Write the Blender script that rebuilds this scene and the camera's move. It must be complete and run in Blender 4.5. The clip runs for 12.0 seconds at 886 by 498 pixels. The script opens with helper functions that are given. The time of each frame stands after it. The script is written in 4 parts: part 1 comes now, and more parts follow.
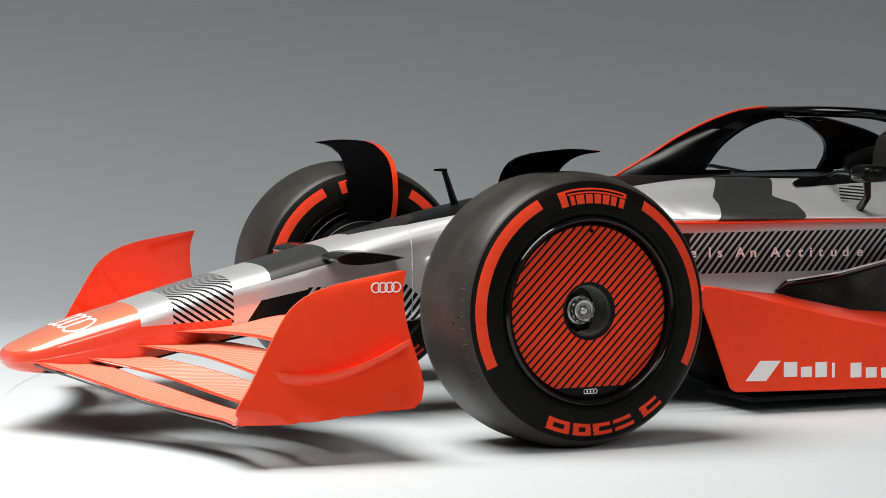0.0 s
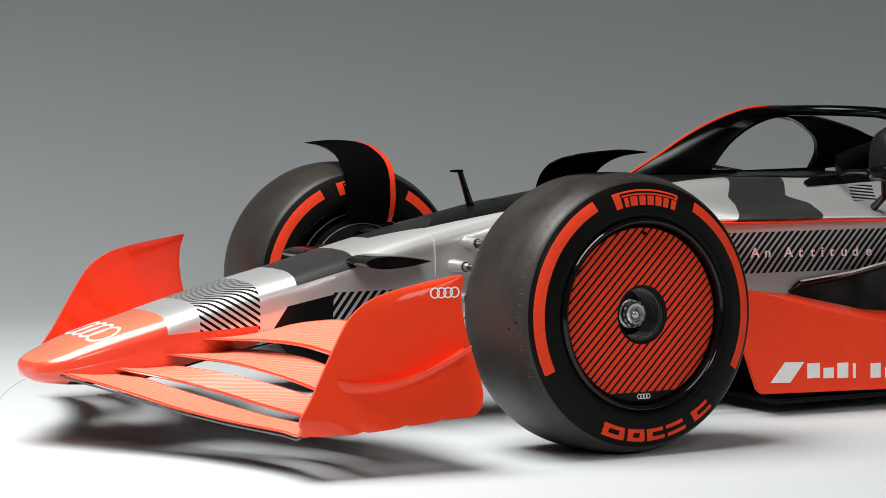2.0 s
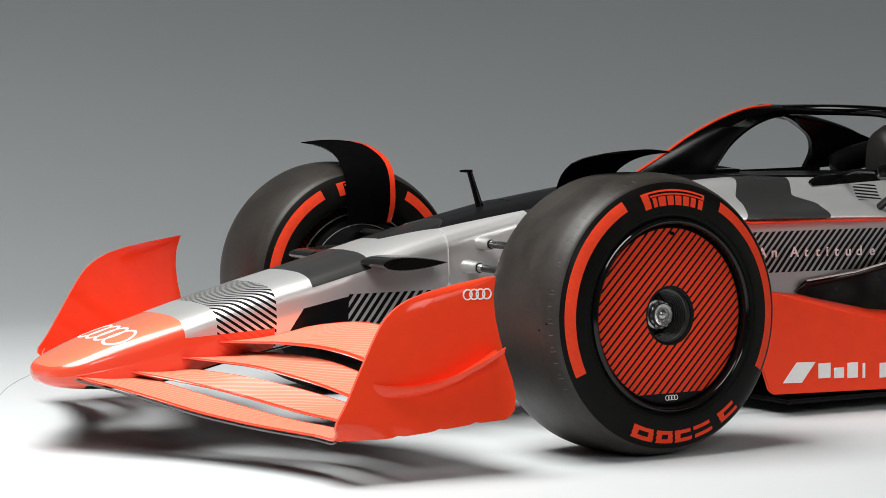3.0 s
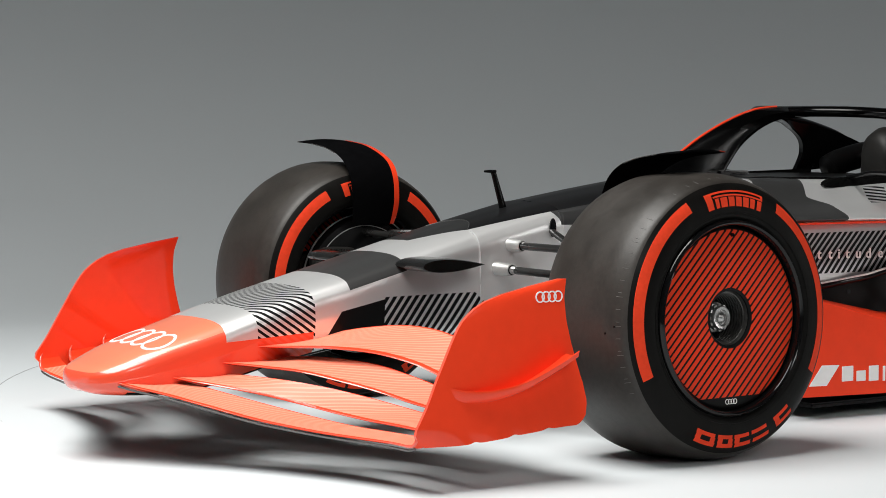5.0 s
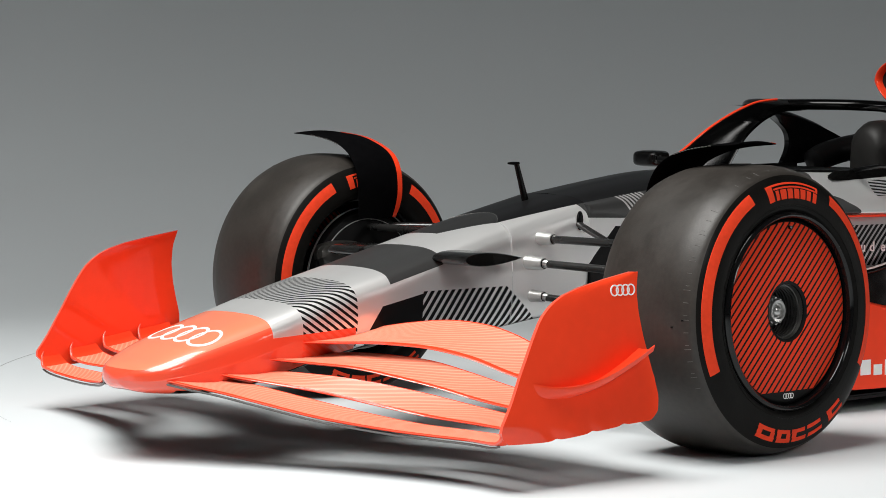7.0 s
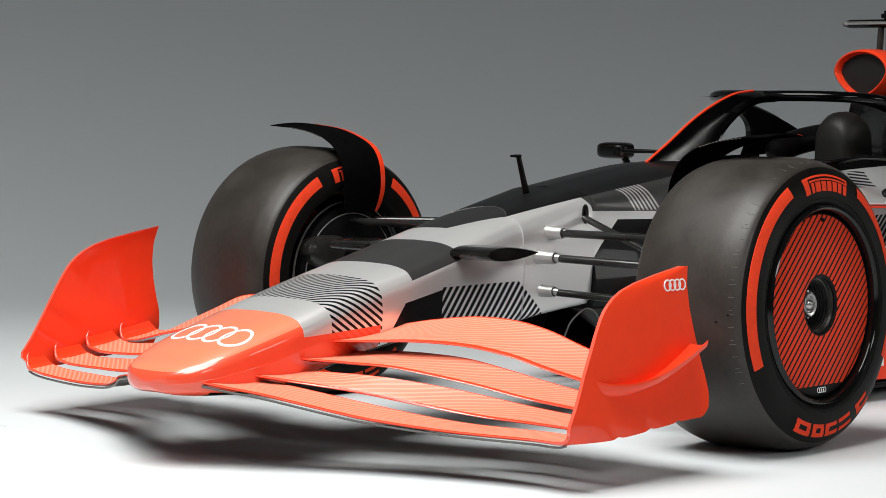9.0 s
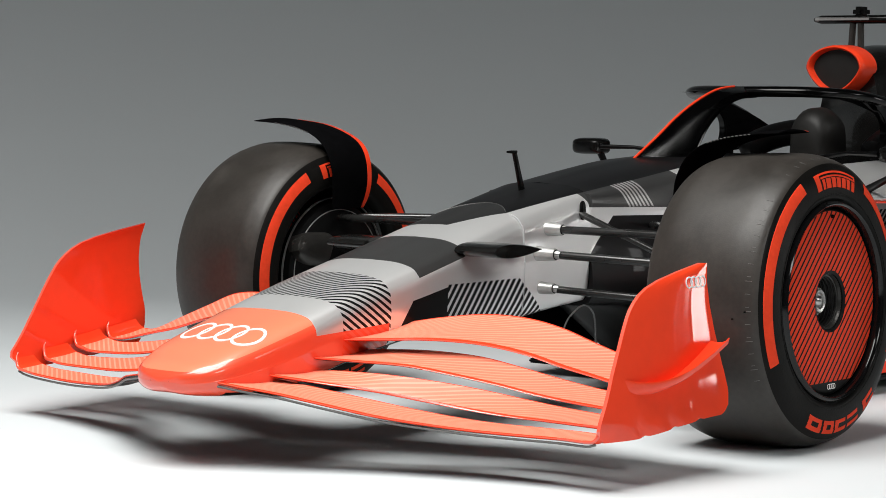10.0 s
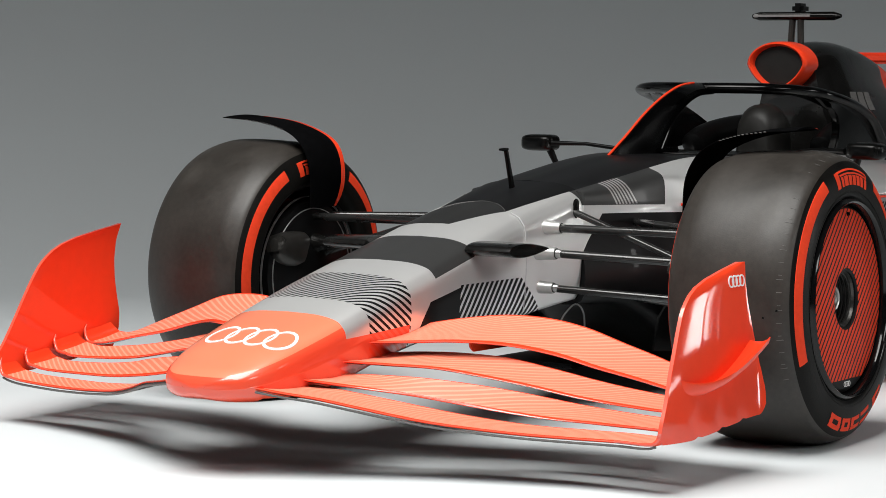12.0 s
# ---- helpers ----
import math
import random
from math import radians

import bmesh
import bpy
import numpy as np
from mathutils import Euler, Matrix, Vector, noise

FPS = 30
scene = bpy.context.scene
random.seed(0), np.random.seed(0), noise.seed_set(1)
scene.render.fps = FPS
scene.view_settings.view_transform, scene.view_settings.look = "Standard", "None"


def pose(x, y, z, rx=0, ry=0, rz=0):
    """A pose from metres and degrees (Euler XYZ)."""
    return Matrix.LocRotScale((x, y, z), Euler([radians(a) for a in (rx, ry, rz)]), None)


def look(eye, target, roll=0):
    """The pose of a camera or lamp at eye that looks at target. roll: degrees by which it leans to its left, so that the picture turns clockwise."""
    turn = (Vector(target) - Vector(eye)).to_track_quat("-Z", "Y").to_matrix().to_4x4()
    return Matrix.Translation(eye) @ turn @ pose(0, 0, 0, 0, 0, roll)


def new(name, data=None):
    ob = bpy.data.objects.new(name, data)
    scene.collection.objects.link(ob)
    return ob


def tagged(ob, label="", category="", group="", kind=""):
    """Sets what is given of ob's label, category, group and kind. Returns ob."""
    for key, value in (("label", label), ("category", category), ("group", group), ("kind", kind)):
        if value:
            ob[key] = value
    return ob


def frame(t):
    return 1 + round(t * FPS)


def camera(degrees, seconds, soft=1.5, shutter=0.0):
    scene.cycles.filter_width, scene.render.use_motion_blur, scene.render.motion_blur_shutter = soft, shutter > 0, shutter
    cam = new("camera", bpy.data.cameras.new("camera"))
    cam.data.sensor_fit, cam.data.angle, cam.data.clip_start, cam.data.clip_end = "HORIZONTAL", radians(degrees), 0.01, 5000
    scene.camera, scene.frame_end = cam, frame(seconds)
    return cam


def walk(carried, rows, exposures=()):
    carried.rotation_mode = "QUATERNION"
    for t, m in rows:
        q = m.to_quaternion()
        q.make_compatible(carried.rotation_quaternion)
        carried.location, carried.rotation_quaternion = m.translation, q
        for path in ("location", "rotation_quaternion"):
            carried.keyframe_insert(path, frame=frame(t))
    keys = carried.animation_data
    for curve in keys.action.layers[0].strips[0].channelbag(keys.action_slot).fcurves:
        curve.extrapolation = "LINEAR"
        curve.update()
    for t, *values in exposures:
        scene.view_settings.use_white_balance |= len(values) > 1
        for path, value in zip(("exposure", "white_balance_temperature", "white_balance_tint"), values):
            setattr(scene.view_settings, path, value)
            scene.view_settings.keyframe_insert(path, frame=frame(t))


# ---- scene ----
from mathutils.bvhtree import BVHTree

cam = camera(20.4, 12.0, soft=0.8)
PATH = [
    (0, (-2.773, -6.678, 0.906), (-2.005, -4.835, 0.785), -0.1),
    (0.5, (-2.924, -6.569, 0.913), (-2.112, -4.745, 0.79), -0.2),
    (1, (-3.066, -6.456, 0.917), (-2.213, -4.652, 0.793), -0.2),
    (1.5, (-3.207, -6.351, 0.919), (-2.314, -4.566, 0.794), -0.2),
    (2, (-3.345, -6.24, 0.919), (-2.411, -4.475, 0.794), -0.2),
    (2.5, (-3.487, -6.127, 0.919), (-2.512, -4.386, 0.794), -0.2),
    (3, (-3.627, -6.006, 0.921), (-2.611, -4.288, 0.795), -0.2),
    (5, (-4.155, -5.48, 0.903), (-2.979, -3.867, 0.781), 0.2),
    (5.5, (-4.284, -5.342, 0.901), (-3.069, -3.758, 0.779), 0.2),
    (6, (-4.404, -5.203, 0.894), (-3.151, -3.648, 0.774), 0.3),
    (6.5, (-4.519, -5.054, 0.884), (-3.229, -3.531, 0.764), 0.4),
    (7, (-4.632, -4.912, 0.876), (-3.304, -3.422, 0.754), 0.5),
    (9, (-5.031, -4.321, 0.873), (-3.555, -2.977, 0.745), 0.5),
    (9.5, (-5.135, -4.163, 0.874), (-3.621, -2.863, 0.743), 0.6),
    (10, (-5.218, -4.012, 0.874), (-3.67, -2.753, 0.742), 0.6),
    (10.5, (-5.304, -3.854, 0.873), (-3.721, -2.639, 0.74), 0.6),
    (11, (-5.392, -3.699, 0.874), (-3.776, -2.529, 0.74), 0.6),
    (11.5, (-5.479, -3.538, 0.876), (-3.829, -2.415, 0.741), 0.6),
    (12, (-5.552, -3.369, 0.878), (-3.871, -2.293, 0.742), 0.7),
]
walk(cam, [(t, look(eye, target, roll)) for t, eye, target, roll in PATH])

# ---- studio light ----
world = bpy.data.worlds.new("studio_world")
scene.world = world
world.use_nodes = True
world.node_tree.nodes["Background"].inputs[0].default_value = (0.55, 0.58, 0.60, 1)
world.node_tree.nodes["Background"].inputs[1].default_value = 0.0


def softbox(name, eye, target, sx, sy, watts, colour, spread):
    lamp = bpy.data.lights.new(name, "AREA")
    lamp.shape, lamp.size, lamp.size_y, lamp.energy, lamp.color = "RECTANGLE", sx, sy, watts, colour
    lamp.spread = radians(spread)
    ob = new(name, lamp)
    ob.matrix_world = look(eye, target)
    return ob


softbox("overhead_softbox", (-2.34, -0.28, 5.0), (-1.38, -0.12, 0), 3.7, 3.5, 286, (1.0, 0.993, 0.962), 133)
softbox("front_softbox", (-2.4, -7.4, 4.4), (-0.1, -0.5, 0.3), 2.2, 1.6, 12, (1.0, 0.99, 0.975), 60)
softbox("side_softbox", (5.8, -5.05, 1.05), (-0.4, -0.9, 0.5), 0.45, 1.2, 2.6, (1.0, 0.99, 0.97), 60)
# added fill lamp that lifts the flank, not a known studio source
softbox("flank_fill", (3.0, -7.4, 3.4), (1.5, -0.5, 0.45), 1.6, 1.2, 3.0, (1.0, 0.99, 0.975), 34)
scene.view_settings.exposure = 0.0


# ---- materials ----
def material(name, colour, rough=0.5, metal=0.0, grain=0.0, grain_scale=40.0, bump=0.0, bump_scale=200.0, coat=0.0, gloss=0.35, stretch=(1, 1, 1)):
    m = bpy.data.materials.new(name)
    m.use_nodes = True
    nt = m.node_tree
    b = nt.nodes["Principled BSDF"]
    b.inputs["Base Color"].default_value = (*colour, 1)
    b.inputs["Roughness"].default_value = rough
    b.inputs["Metallic"].default_value = metal
    b.inputs["Coat Weight"].default_value = coat
    b.inputs["Specular IOR Level"].default_value = gloss
    b.inputs["Coat Roughness"].default_value = 0.04
    tc = nt.nodes.new("ShaderNodeMapping")
    tc.inputs["Scale"].default_value = stretch
    nt.links.new(nt.nodes.new("ShaderNodeTexCoord").outputs["Object"], tc.inputs["Vector"])
    if grain:
        n1 = nt.nodes.new("ShaderNodeTexNoise")
        n1.inputs["Scale"].default_value, n1.inputs["Detail"].default_value = grain_scale, 6
        n2 = nt.nodes.new("ShaderNodeTexNoise")
        n2.inputs["Scale"].default_value, n2.inputs["Detail"].default_value = grain_scale / 9, 3
        nt.links.new(tc.outputs["Vector"], n1.inputs["Vector"])
        nt.links.new(tc.outputs["Vector"], n2.inputs["Vector"])
        add = nt.nodes.new("ShaderNodeMath")
        add.operation = "ADD"
        nt.links.new(n1.outputs["Fac"], add.inputs[0])
        nt.links.new(n2.outputs["Fac"], add.inputs[1])
        ramp = nt.nodes.new("ShaderNodeMapRange")
        ramp.inputs["From Min"].default_value, ramp.inputs["From Max"].default_value = 0.6, 1.4
        ramp.inputs["To Min"].default_value, ramp.inputs["To Max"].default_value = 1 - grain, 1 + grain
        nt.links.new(add.outputs[0], ramp.inputs["Value"])
        mul = nt.nodes.new("ShaderNodeVectorMath")
        mul.operation = "SCALE"
        mul.inputs[0].default_value = colour
        nt.links.new(ramp.outputs[0], mul.inputs["Scale"])
        nt.links.new(mul.outputs[0], b.inputs["Base Color"])
        rr = nt.nodes.new("ShaderNodeMapRange")
        rr.inputs["From Min"].default_value, rr.inputs["From Max"].default_value = 0.3, 0.7
        rr.inputs["To Min"].default_value, rr.inputs["To Max"].default_value = max(0.02, rough - grain * 0.25), min(1, rough + grain * 0.25)
        nt.links.new(n2.outputs["Fac"], rr.inputs["Value"])
        nt.links.new(rr.outputs[0], b.inputs["Roughness"])
    if bump:
        n3 = nt.nodes.new("ShaderNodeTexNoise")
        n3.inputs["Scale"].default_value, n3.inputs["Detail"].default_value = bump_scale, 4
        nt.links.new(tc.outputs["Vector"], n3.inputs["Vector"])
        bp = nt.nodes.new("ShaderNodeBump")
        bp.inputs["Strength"].default_value, bp.inputs["Distance"].default_value = bump, 0.002
        nt.links.new(n3.outputs["Fac"], bp.inputs["Height"])
        nt.links.new(bp.outputs[0], b.inputs["Normal"])
    return m


class Paint:
    """A small calculator that turns arithmetic on the object's own x, y, z into math nodes, for painted livery patterns."""

    def __init__(self, m):
        self.nt = m.node_tree
        tc = self.nt.nodes.new("ShaderNodeTexCoord")
        sep = self.nt.nodes.new("ShaderNodeSeparateXYZ")
        self.nt.links.new(tc.outputs["Object"], sep.inputs[0])
        self.x, self.y, self.z = sep.outputs

    def op(self, kind, *args):
        n = self.nt.nodes.new("ShaderNodeMath")
        n.operation = kind
        for i, a in enumerate(args):
            if isinstance(a, (int, float)):
                n.inputs[i].default_value = a
            else:
                self.nt.links.new(a, n.inputs[i])
        return n.outputs[0]

    def between(self, v, lo, hi):
        return self.op("MULTIPLY", self.op("GREATER_THAN", v, lo), self.op("LESS_THAN", v, hi))

    def stripes(self, v, pitch, share):
        return self.op("LESS_THAN", self.op("FRACT", self.op("DIVIDE", self.op("ADD", v, 50.0), pitch)), share)

    def both(self, a, b):
        return self.op("MULTIPLY", a, b)

    def either(self, a, b):
        return self.op("MAXIMUM", a, b)

    def flip(self, a):
        return self.op("SUBTRACT", 1.0, a)

    def mix(self, fac, a, b):
        n = self.nt.nodes.new("ShaderNodeMix")
        n.data_type = "RGBA"
        self.nt.links.new(fac, n.inputs[0])
        for i, c in ((6, a), (7, b)):
            if isinstance(c, tuple):
                n.inputs[i].default_value = (*c, 1)
            else:
                self.nt.links.new(c, n.inputs[i])
        return n.outputs[2]

    def value(self, fac, a, b):
        return self.op("ADD", a, self.op("MULTIPLY", fac, b - a))


RED = (0.89, 0.054, 0.0145)
SILVER = (0.88, 0.88, 0.875)
DARK = (0.058, 0.058, 0.058)

red = material("red_gloss_paint", RED, 0.55, 0, 0.05, 30, 0.006, 300, 0.62, 0.10)
red.node_tree.nodes["Principled BSDF"].inputs["Coat Roughness"].default_value = 0.06
fence_red = material("satin_red_floor_paint", RED, 0.5, 0, 0.06, 25, 0.006, 300, 0.15, 0.10)
salmon = material("striped_wing_paint", RED, 0.5, gloss=0.7)
carbon = material("carbon_fibre", (0.0022, 0.0022, 0.0024), 0.20, 0, 0.3, 60, 0.03, 900, 0.0, 0.16)
black = material("black_paint", (0.0025, 0.0025, 0.0026), 0.34, 0, 0.25, 25, gloss=0.12)
winglet_black = material("satin_black_winglet", (0.003, 0.003, 0.0033), 0.36, 0, 0.3, 40, 0.02, 500, 0.0, 0.0)
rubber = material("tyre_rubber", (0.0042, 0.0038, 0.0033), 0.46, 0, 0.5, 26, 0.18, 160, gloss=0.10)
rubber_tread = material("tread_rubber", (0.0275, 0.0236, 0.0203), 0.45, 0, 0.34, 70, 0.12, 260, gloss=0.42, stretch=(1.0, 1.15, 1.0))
mark_red = material("sidewall_red", (0.78, 0.055, 0.018), 0.6, 0, 0.12, 80, gloss=0.1)
rim_black = material("gloss_black_rim", (0.005, 0.005, 0.0052), 0.10, 0, 0, 20, 0, 1, 0.15, 0.25)
chrome = material("bright_metal", (0.58, 0.58, 0.57), 0.33, 0.85, 0.1, 90)
duct_metal = material("dark_duct_metal", (0.045, 0.043, 0.040), 0.27, 0.6, 0.3, 30, 0.05, 200)
# near-white base colour that holds the highlight of the scoop lip
lip_glint_white = material("pale_lip_glint", (0.84, 0.83, 0.82), 0.30, 0.10, 0.08, 60, 0.01, 300, 0.4, 0.5)
nut_metal = material("grey_nut_metal", (0.50, 0.495, 0.485), 0.32, 0.9, 0.25, 60, 0.05, 300)
bore_metal = material("dark_bore_metal", (0.09, 0.087, 0.083), 0.34, 0.7, 0.3, 60)
fairing_weave = material("grey_carbon_weave", (0.085, 0.083, 0.08), 0.38, 0.3, 0.5, 160, 0.1, 500)
arm_carbon = material("satin_arm_carbon", (0.014, 0.0138, 0.0135), 0.26, 0, 0.3, 80, 0.05, 700, 0.4, 0.5)
gloss_carbon = material("gloss_carbon", (0.006, 0.0058, 0.0055), 0.22, 0.0, 0.3, 120, 0.02, 500, 0.4, 0.4)
cable_grey = material("grey_cable_sleeve", (0.20, 0.20, 0.20), 0.5, 0, 0.2, 90)
edge_paint = material("red_gloss_edge_paint", (0.92, 0.10, 0.055), 0.30, 0, 0.05, 30, 0, 1, 1.0, 0.5)
white = material("white_decal", (0.86, 0.84, 0.83), 0.45, 0, 0.05, 60)
glass = material("mirror_glass", (0.7, 0.7, 0.7), 0.03, 1.0)
tick_grey = material("pale_rubber_mark", (0.10, 0.097, 0.094), 0.5, 0, 0.3, 60)
lip_grey = material("grey_wing_lip", (0.15, 0.147, 0.144), 0.4, 0.1, 0.2, 60)
pad_grey = material("dark_padding", (0.0105, 0.0098, 0.009), 0.5, 0, 0.25, 30, 0.05, 300, gloss=0.3)
tooth_pale = material("pale_edge_tooth", (0.12, 0.118, 0.115), 0.4, 0.2, 0.1, 60)
halo_black = material("black_lacquered_carbon", (0.0014, 0.0014, 0.0015), 0.13, 0, 0.3, 60, 0.02, 900, 0.0, 0.26)
sleeve_silver = material("satin_sleeve_silver", (0.52, 0.52, 0.51), 0.36, 0.6, 0.1, 60)
seam = material("pale_seam", (0.62, 0.62, 0.63), 0.35)
backdrop_grey = material("cyclorama_paint", (0.640, 0.676, 0.694), 0.65, 0, 0.015, 1.2, 0.01, 60)
floor_white = backdrop_grey
joint_grey = material("floor_joint", (0.20, 0.20, 0.21), 0.6, 0, 0.3, 8)
wall_grey = material("studio_wall_paint", (0.035, 0.036, 0.038), 0.8, 0, 0.05, 4)
slogan = material("slogan_lettering", (0.95, 0.87, 0.85), 0.4, 0, 0.05, 60)

# twill weave in the bare carbon
for cloth, lo, hi in ((carbon, (0.0015, 0.0015, 0.0016), (0.005, 0.0049, 0.0046)), (fairing_weave, (0.05, 0.049, 0.047), (0.15, 0.147, 0.142))):
    p = Paint(cloth)
    warp = p.stripes(p.op("ADD", p.op("ADD", p.x, p.y), p.z), 0.0085, 0.5)
    weft = p.stripes(p.op("SUBTRACT", p.op("SUBTRACT", p.x, p.y), p.z), 0.0085, 0.5)
    twill = p.op("ABSOLUTE", p.op("SUBTRACT", warp, weft))
    cloth.node_tree.links.new(p.mix(twill, lo, hi), cloth.node_tree.nodes["Principled BSDF"].inputs["Base Color"])

# wing tops: fine slanted pinstripes, their salmon paled to carry the coat's sheen
p = Paint(salmon)
lines = p.stripes(p.op("SUBTRACT", p.x, p.op("MULTIPLY", p.op("ABSOLUTE", p.y), 0.90)), 0.0168, 0.36)
salmon.node_tree.links.new(p.mix(lines, (0.93, 0.198, 0.110), (0.92, 0.325, 0.212)), salmon.node_tree.nodes["Principled BSDF"].inputs["Base Color"])

# wheel cover: black diagonal stripes on red
cover_paint = material("striped_cover", RED, 0.5, gloss=0.12)
p = Paint(cover_paint)
disc = p.op("LESS_THAN", p.op("ADD", p.op("MULTIPLY", p.x, p.x), p.op("MULTIPLY", p.z, p.z)), 0.2205 ** 2)
hole = p.op("GREATER_THAN", p.op("ADD", p.op("MULTIPLY", p.x, p.x), p.op("MULTIPLY", p.z, p.z)), 0.0755 ** 2)
cut = p.op("GREATER_THAN", p.z, -0.196)
bars = p.stripes(p.op("SUBTRACT", p.x, p.z), 0.0230, 0.66)
on = p.both(p.both(disc, hole), p.both(cut, bars))
cover_paint.node_tree.links.new(p.mix(on, (0.005, 0.005, 0.005), (0.73, 0.048, 0.0135)), cover_paint.node_tree.nodes["Principled BSDF"].inputs["Base Color"])

# nose and survival cell: bands of silver, dark grey, stripes, red
livery = material("silver_livery", SILVER, 0.36, 0.30, 0.0, 30, 0.0, 400, 0.4, 0.5)
p = Paint(livery)
ay = p.op("ABSOLUTE", p.y)
band = p.between(p.x, -0.580, -0.397)
ridge = p.op("ADD", p.op("MULTIPLY", p.x, 0.242), 0.5435)  # where the dark band stops on the flank
dark = p.both(band, p.op("GREATER_THAN", p.z, ridge))
deck_front = p.op("MAXIMUM", -0.295, p.op("SUBTRACT", -0.3305, p.op("MULTIPLY", p.y, 1.75)))
deck_back = p.op("SUBTRACT", -0.095, p.op("MULTIPLY", p.op("MULTIPLY", ay, ay), 5.6))
deck_side = p.op("LESS_THAN", ay, p.op("ADD", p.op("MULTIPLY", p.x, 0.158), 0.126))
deck_side = p.both(deck_side, p.op("LESS_THAN", ay, p.op("ADD", p.op("MULTIPLY", p.x, 0.03), 0.142)))
apron = p.both(p.both(p.op("GREATER_THAN", p.x, deck_front), p.op("LESS_THAN", p.x, deck_back)), p.op("GREATER_THAN", p.z, p.op("ADD", p.op("MULTIPLY", p.x, 0.25), 0.51)))
deck = p.both(p.op("GREATER_THAN", p.x, deck_back), deck_side)
step = p.op("MINIMUM", p.op("MAXIMUM", p.op("DIVIDE", p.op("SUBTRACT", 0.622, p.z), 0.030), 0.0), 1.0)
lean = p.op("MULTIPLY", p.op("DIVIDE", p.op("SUBTRACT", 0.668, p.z), 0.112), 0.07)
lean_x = p.op("ADD", p.x, lean)
ease = p.op("MULTIPLY", p.op("MULTIPLY", step, step), p.op("SUBTRACT", 3.0, p.op("MULTIPLY", step, 2.0)))
block = p.both(p.op("GREATER_THAN", lean_x, p.op("ADD", p.op("MULTIPLY", ease, 0.020), 0.806)), p.op("LESS_THAN", lean_x, p.op("ADD", p.op("MULTIPLY", ease, 0.068), 0.993)))
rise = p.op("SUBTRACT", p.z, 0.556)
front_edge = p.op("SUBTRACT", 0.121, p.op("MULTIPLY", p.op("MULTIPLY", rise, rise), 14.0))
side_block = p.both(p.both(p.op("GREATER_THAN", p.x, front_edge), p.op("LESS_THAN", p.x, 0.520)), p.op("GREATER_THAN", p.z, p.op("SUBTRACT", 0.5585, p.op("MULTIPLY", p.x, 0.026))))
dark2 = p.either(side_block, block)
dark = p.either(dark, dark2)
# slanted stripes that run over the nose and fold down its flank
drop = p.op("MINIMUM", 0.0, p.op("SUBTRACT", p.z, p.op("ADD", p.op("MULTIPLY", p.x, 0.275), 0.586)))
fold = p.op("ADD", p.op("MULTIPLY", p.op("MAXIMUM", p.y, -0.150), 0.90), p.op("MULTIPLY", drop, 1.06))
s1 = p.both(p.between(p.x, -0.864, -0.690), p.stripes(p.op("ADD", p.x, fold), 0.0200, 0.47))
flank = p.op("LESS_THAN", p.z, 0.381)
s2zone = p.both(p.both(p.op("GREATER_THAN", p.x, -0.472), p.op("LESS_THAN", p.op("ADD", p.x, p.op("MULTIPLY", p.z, 1.20)), 0.285)), flank)
s2 = p.both(s2zone, p.stripes(p.op("SUBTRACT", p.x, p.op("MULTIPLY", p.z, 0.75)), 0.0245, 0.55))
wedge = p.both(p.between(p.x, -0.66, -0.472), p.op("LESS_THAN", p.z, p.op("MINIMUM", p.op("ADD", p.op("MULTIPLY", p.x, 1.486), 1.2555), p.op("ADD", p.op("MULTIPLY", p.x, 0.19), 0.465))))
slant = p.op("ADD", p.x, p.op("MULTIPLY", p.op("SUBTRACT", p.z, 0.6), 0.8))
s3 = p.both(p.both(p.between(slant, 0.248, 0.362), p.op("GREATER_THAN", p.z, 0.552)), p.both(p.op("GREATER_THAN", ay, 0.06), p.stripes(slant, 0.0163, 0.5)))
under = p.both(p.op("GREATER_THAN", p.x, 0.121), p.op("LESS_THAN", p.z, p.op("MINIMUM", p.op("SUBTRACT", 0.535, p.op("MULTIPLY", p.x, 0.022)), p.op("ADD", p.op("MULTIPLY", p.x, 1.03), 0.302))))
s4 = p.both(p.both(p.between(lean_x, 1.205, 1.285), p.between(p.z, 0.600, 0.645)), p.stripes(p.op("ADD", p.z, p.op("MULTIPLY", p.x, 0.10)), 0.0098, 0.5))
blackish = p.either(p.either(s1, p.either(deck, s4)), p.either(p.either(s2, under), wedge))
orange = p.either(p.op("LESS_THAN", p.x, -0.955), p.both(p.op("LESS_THAN", p.x, -0.695), p.op("LESS_THAN", p.z, p.op("ADD", p.op("MULTIPLY", p.x, 0.05), 0.335))))
col = p.mix(dark, SILVER, DARK)
col = p.mix(apron, col, (0.019, 0.019, 0.0192))
col = p.mix(s3, col, (0.5, 0.5, 0.5))
col = p.mix(blackish, col, (0.007, 0.007, 0.0075))
# sheen on the red tip's upper face, put into its base colour as peach
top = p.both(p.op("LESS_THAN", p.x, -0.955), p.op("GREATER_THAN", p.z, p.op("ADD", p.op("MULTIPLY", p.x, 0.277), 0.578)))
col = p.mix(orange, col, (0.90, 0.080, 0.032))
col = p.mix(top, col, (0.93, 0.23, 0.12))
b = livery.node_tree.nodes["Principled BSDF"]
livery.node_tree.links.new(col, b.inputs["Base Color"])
livery.node_tree.links.new(p.op("MULTIPLY", p.value(p.either(p.either(blackish, apron), orange), 0.71, 0.0), p.value(dark, 1.0, 0.72)), b.inputs["Metallic"])
livery.node_tree.links.new(p.value(p.either(blackish, apron), 0.5, 0.10), b.inputs["Specular IOR Level"])
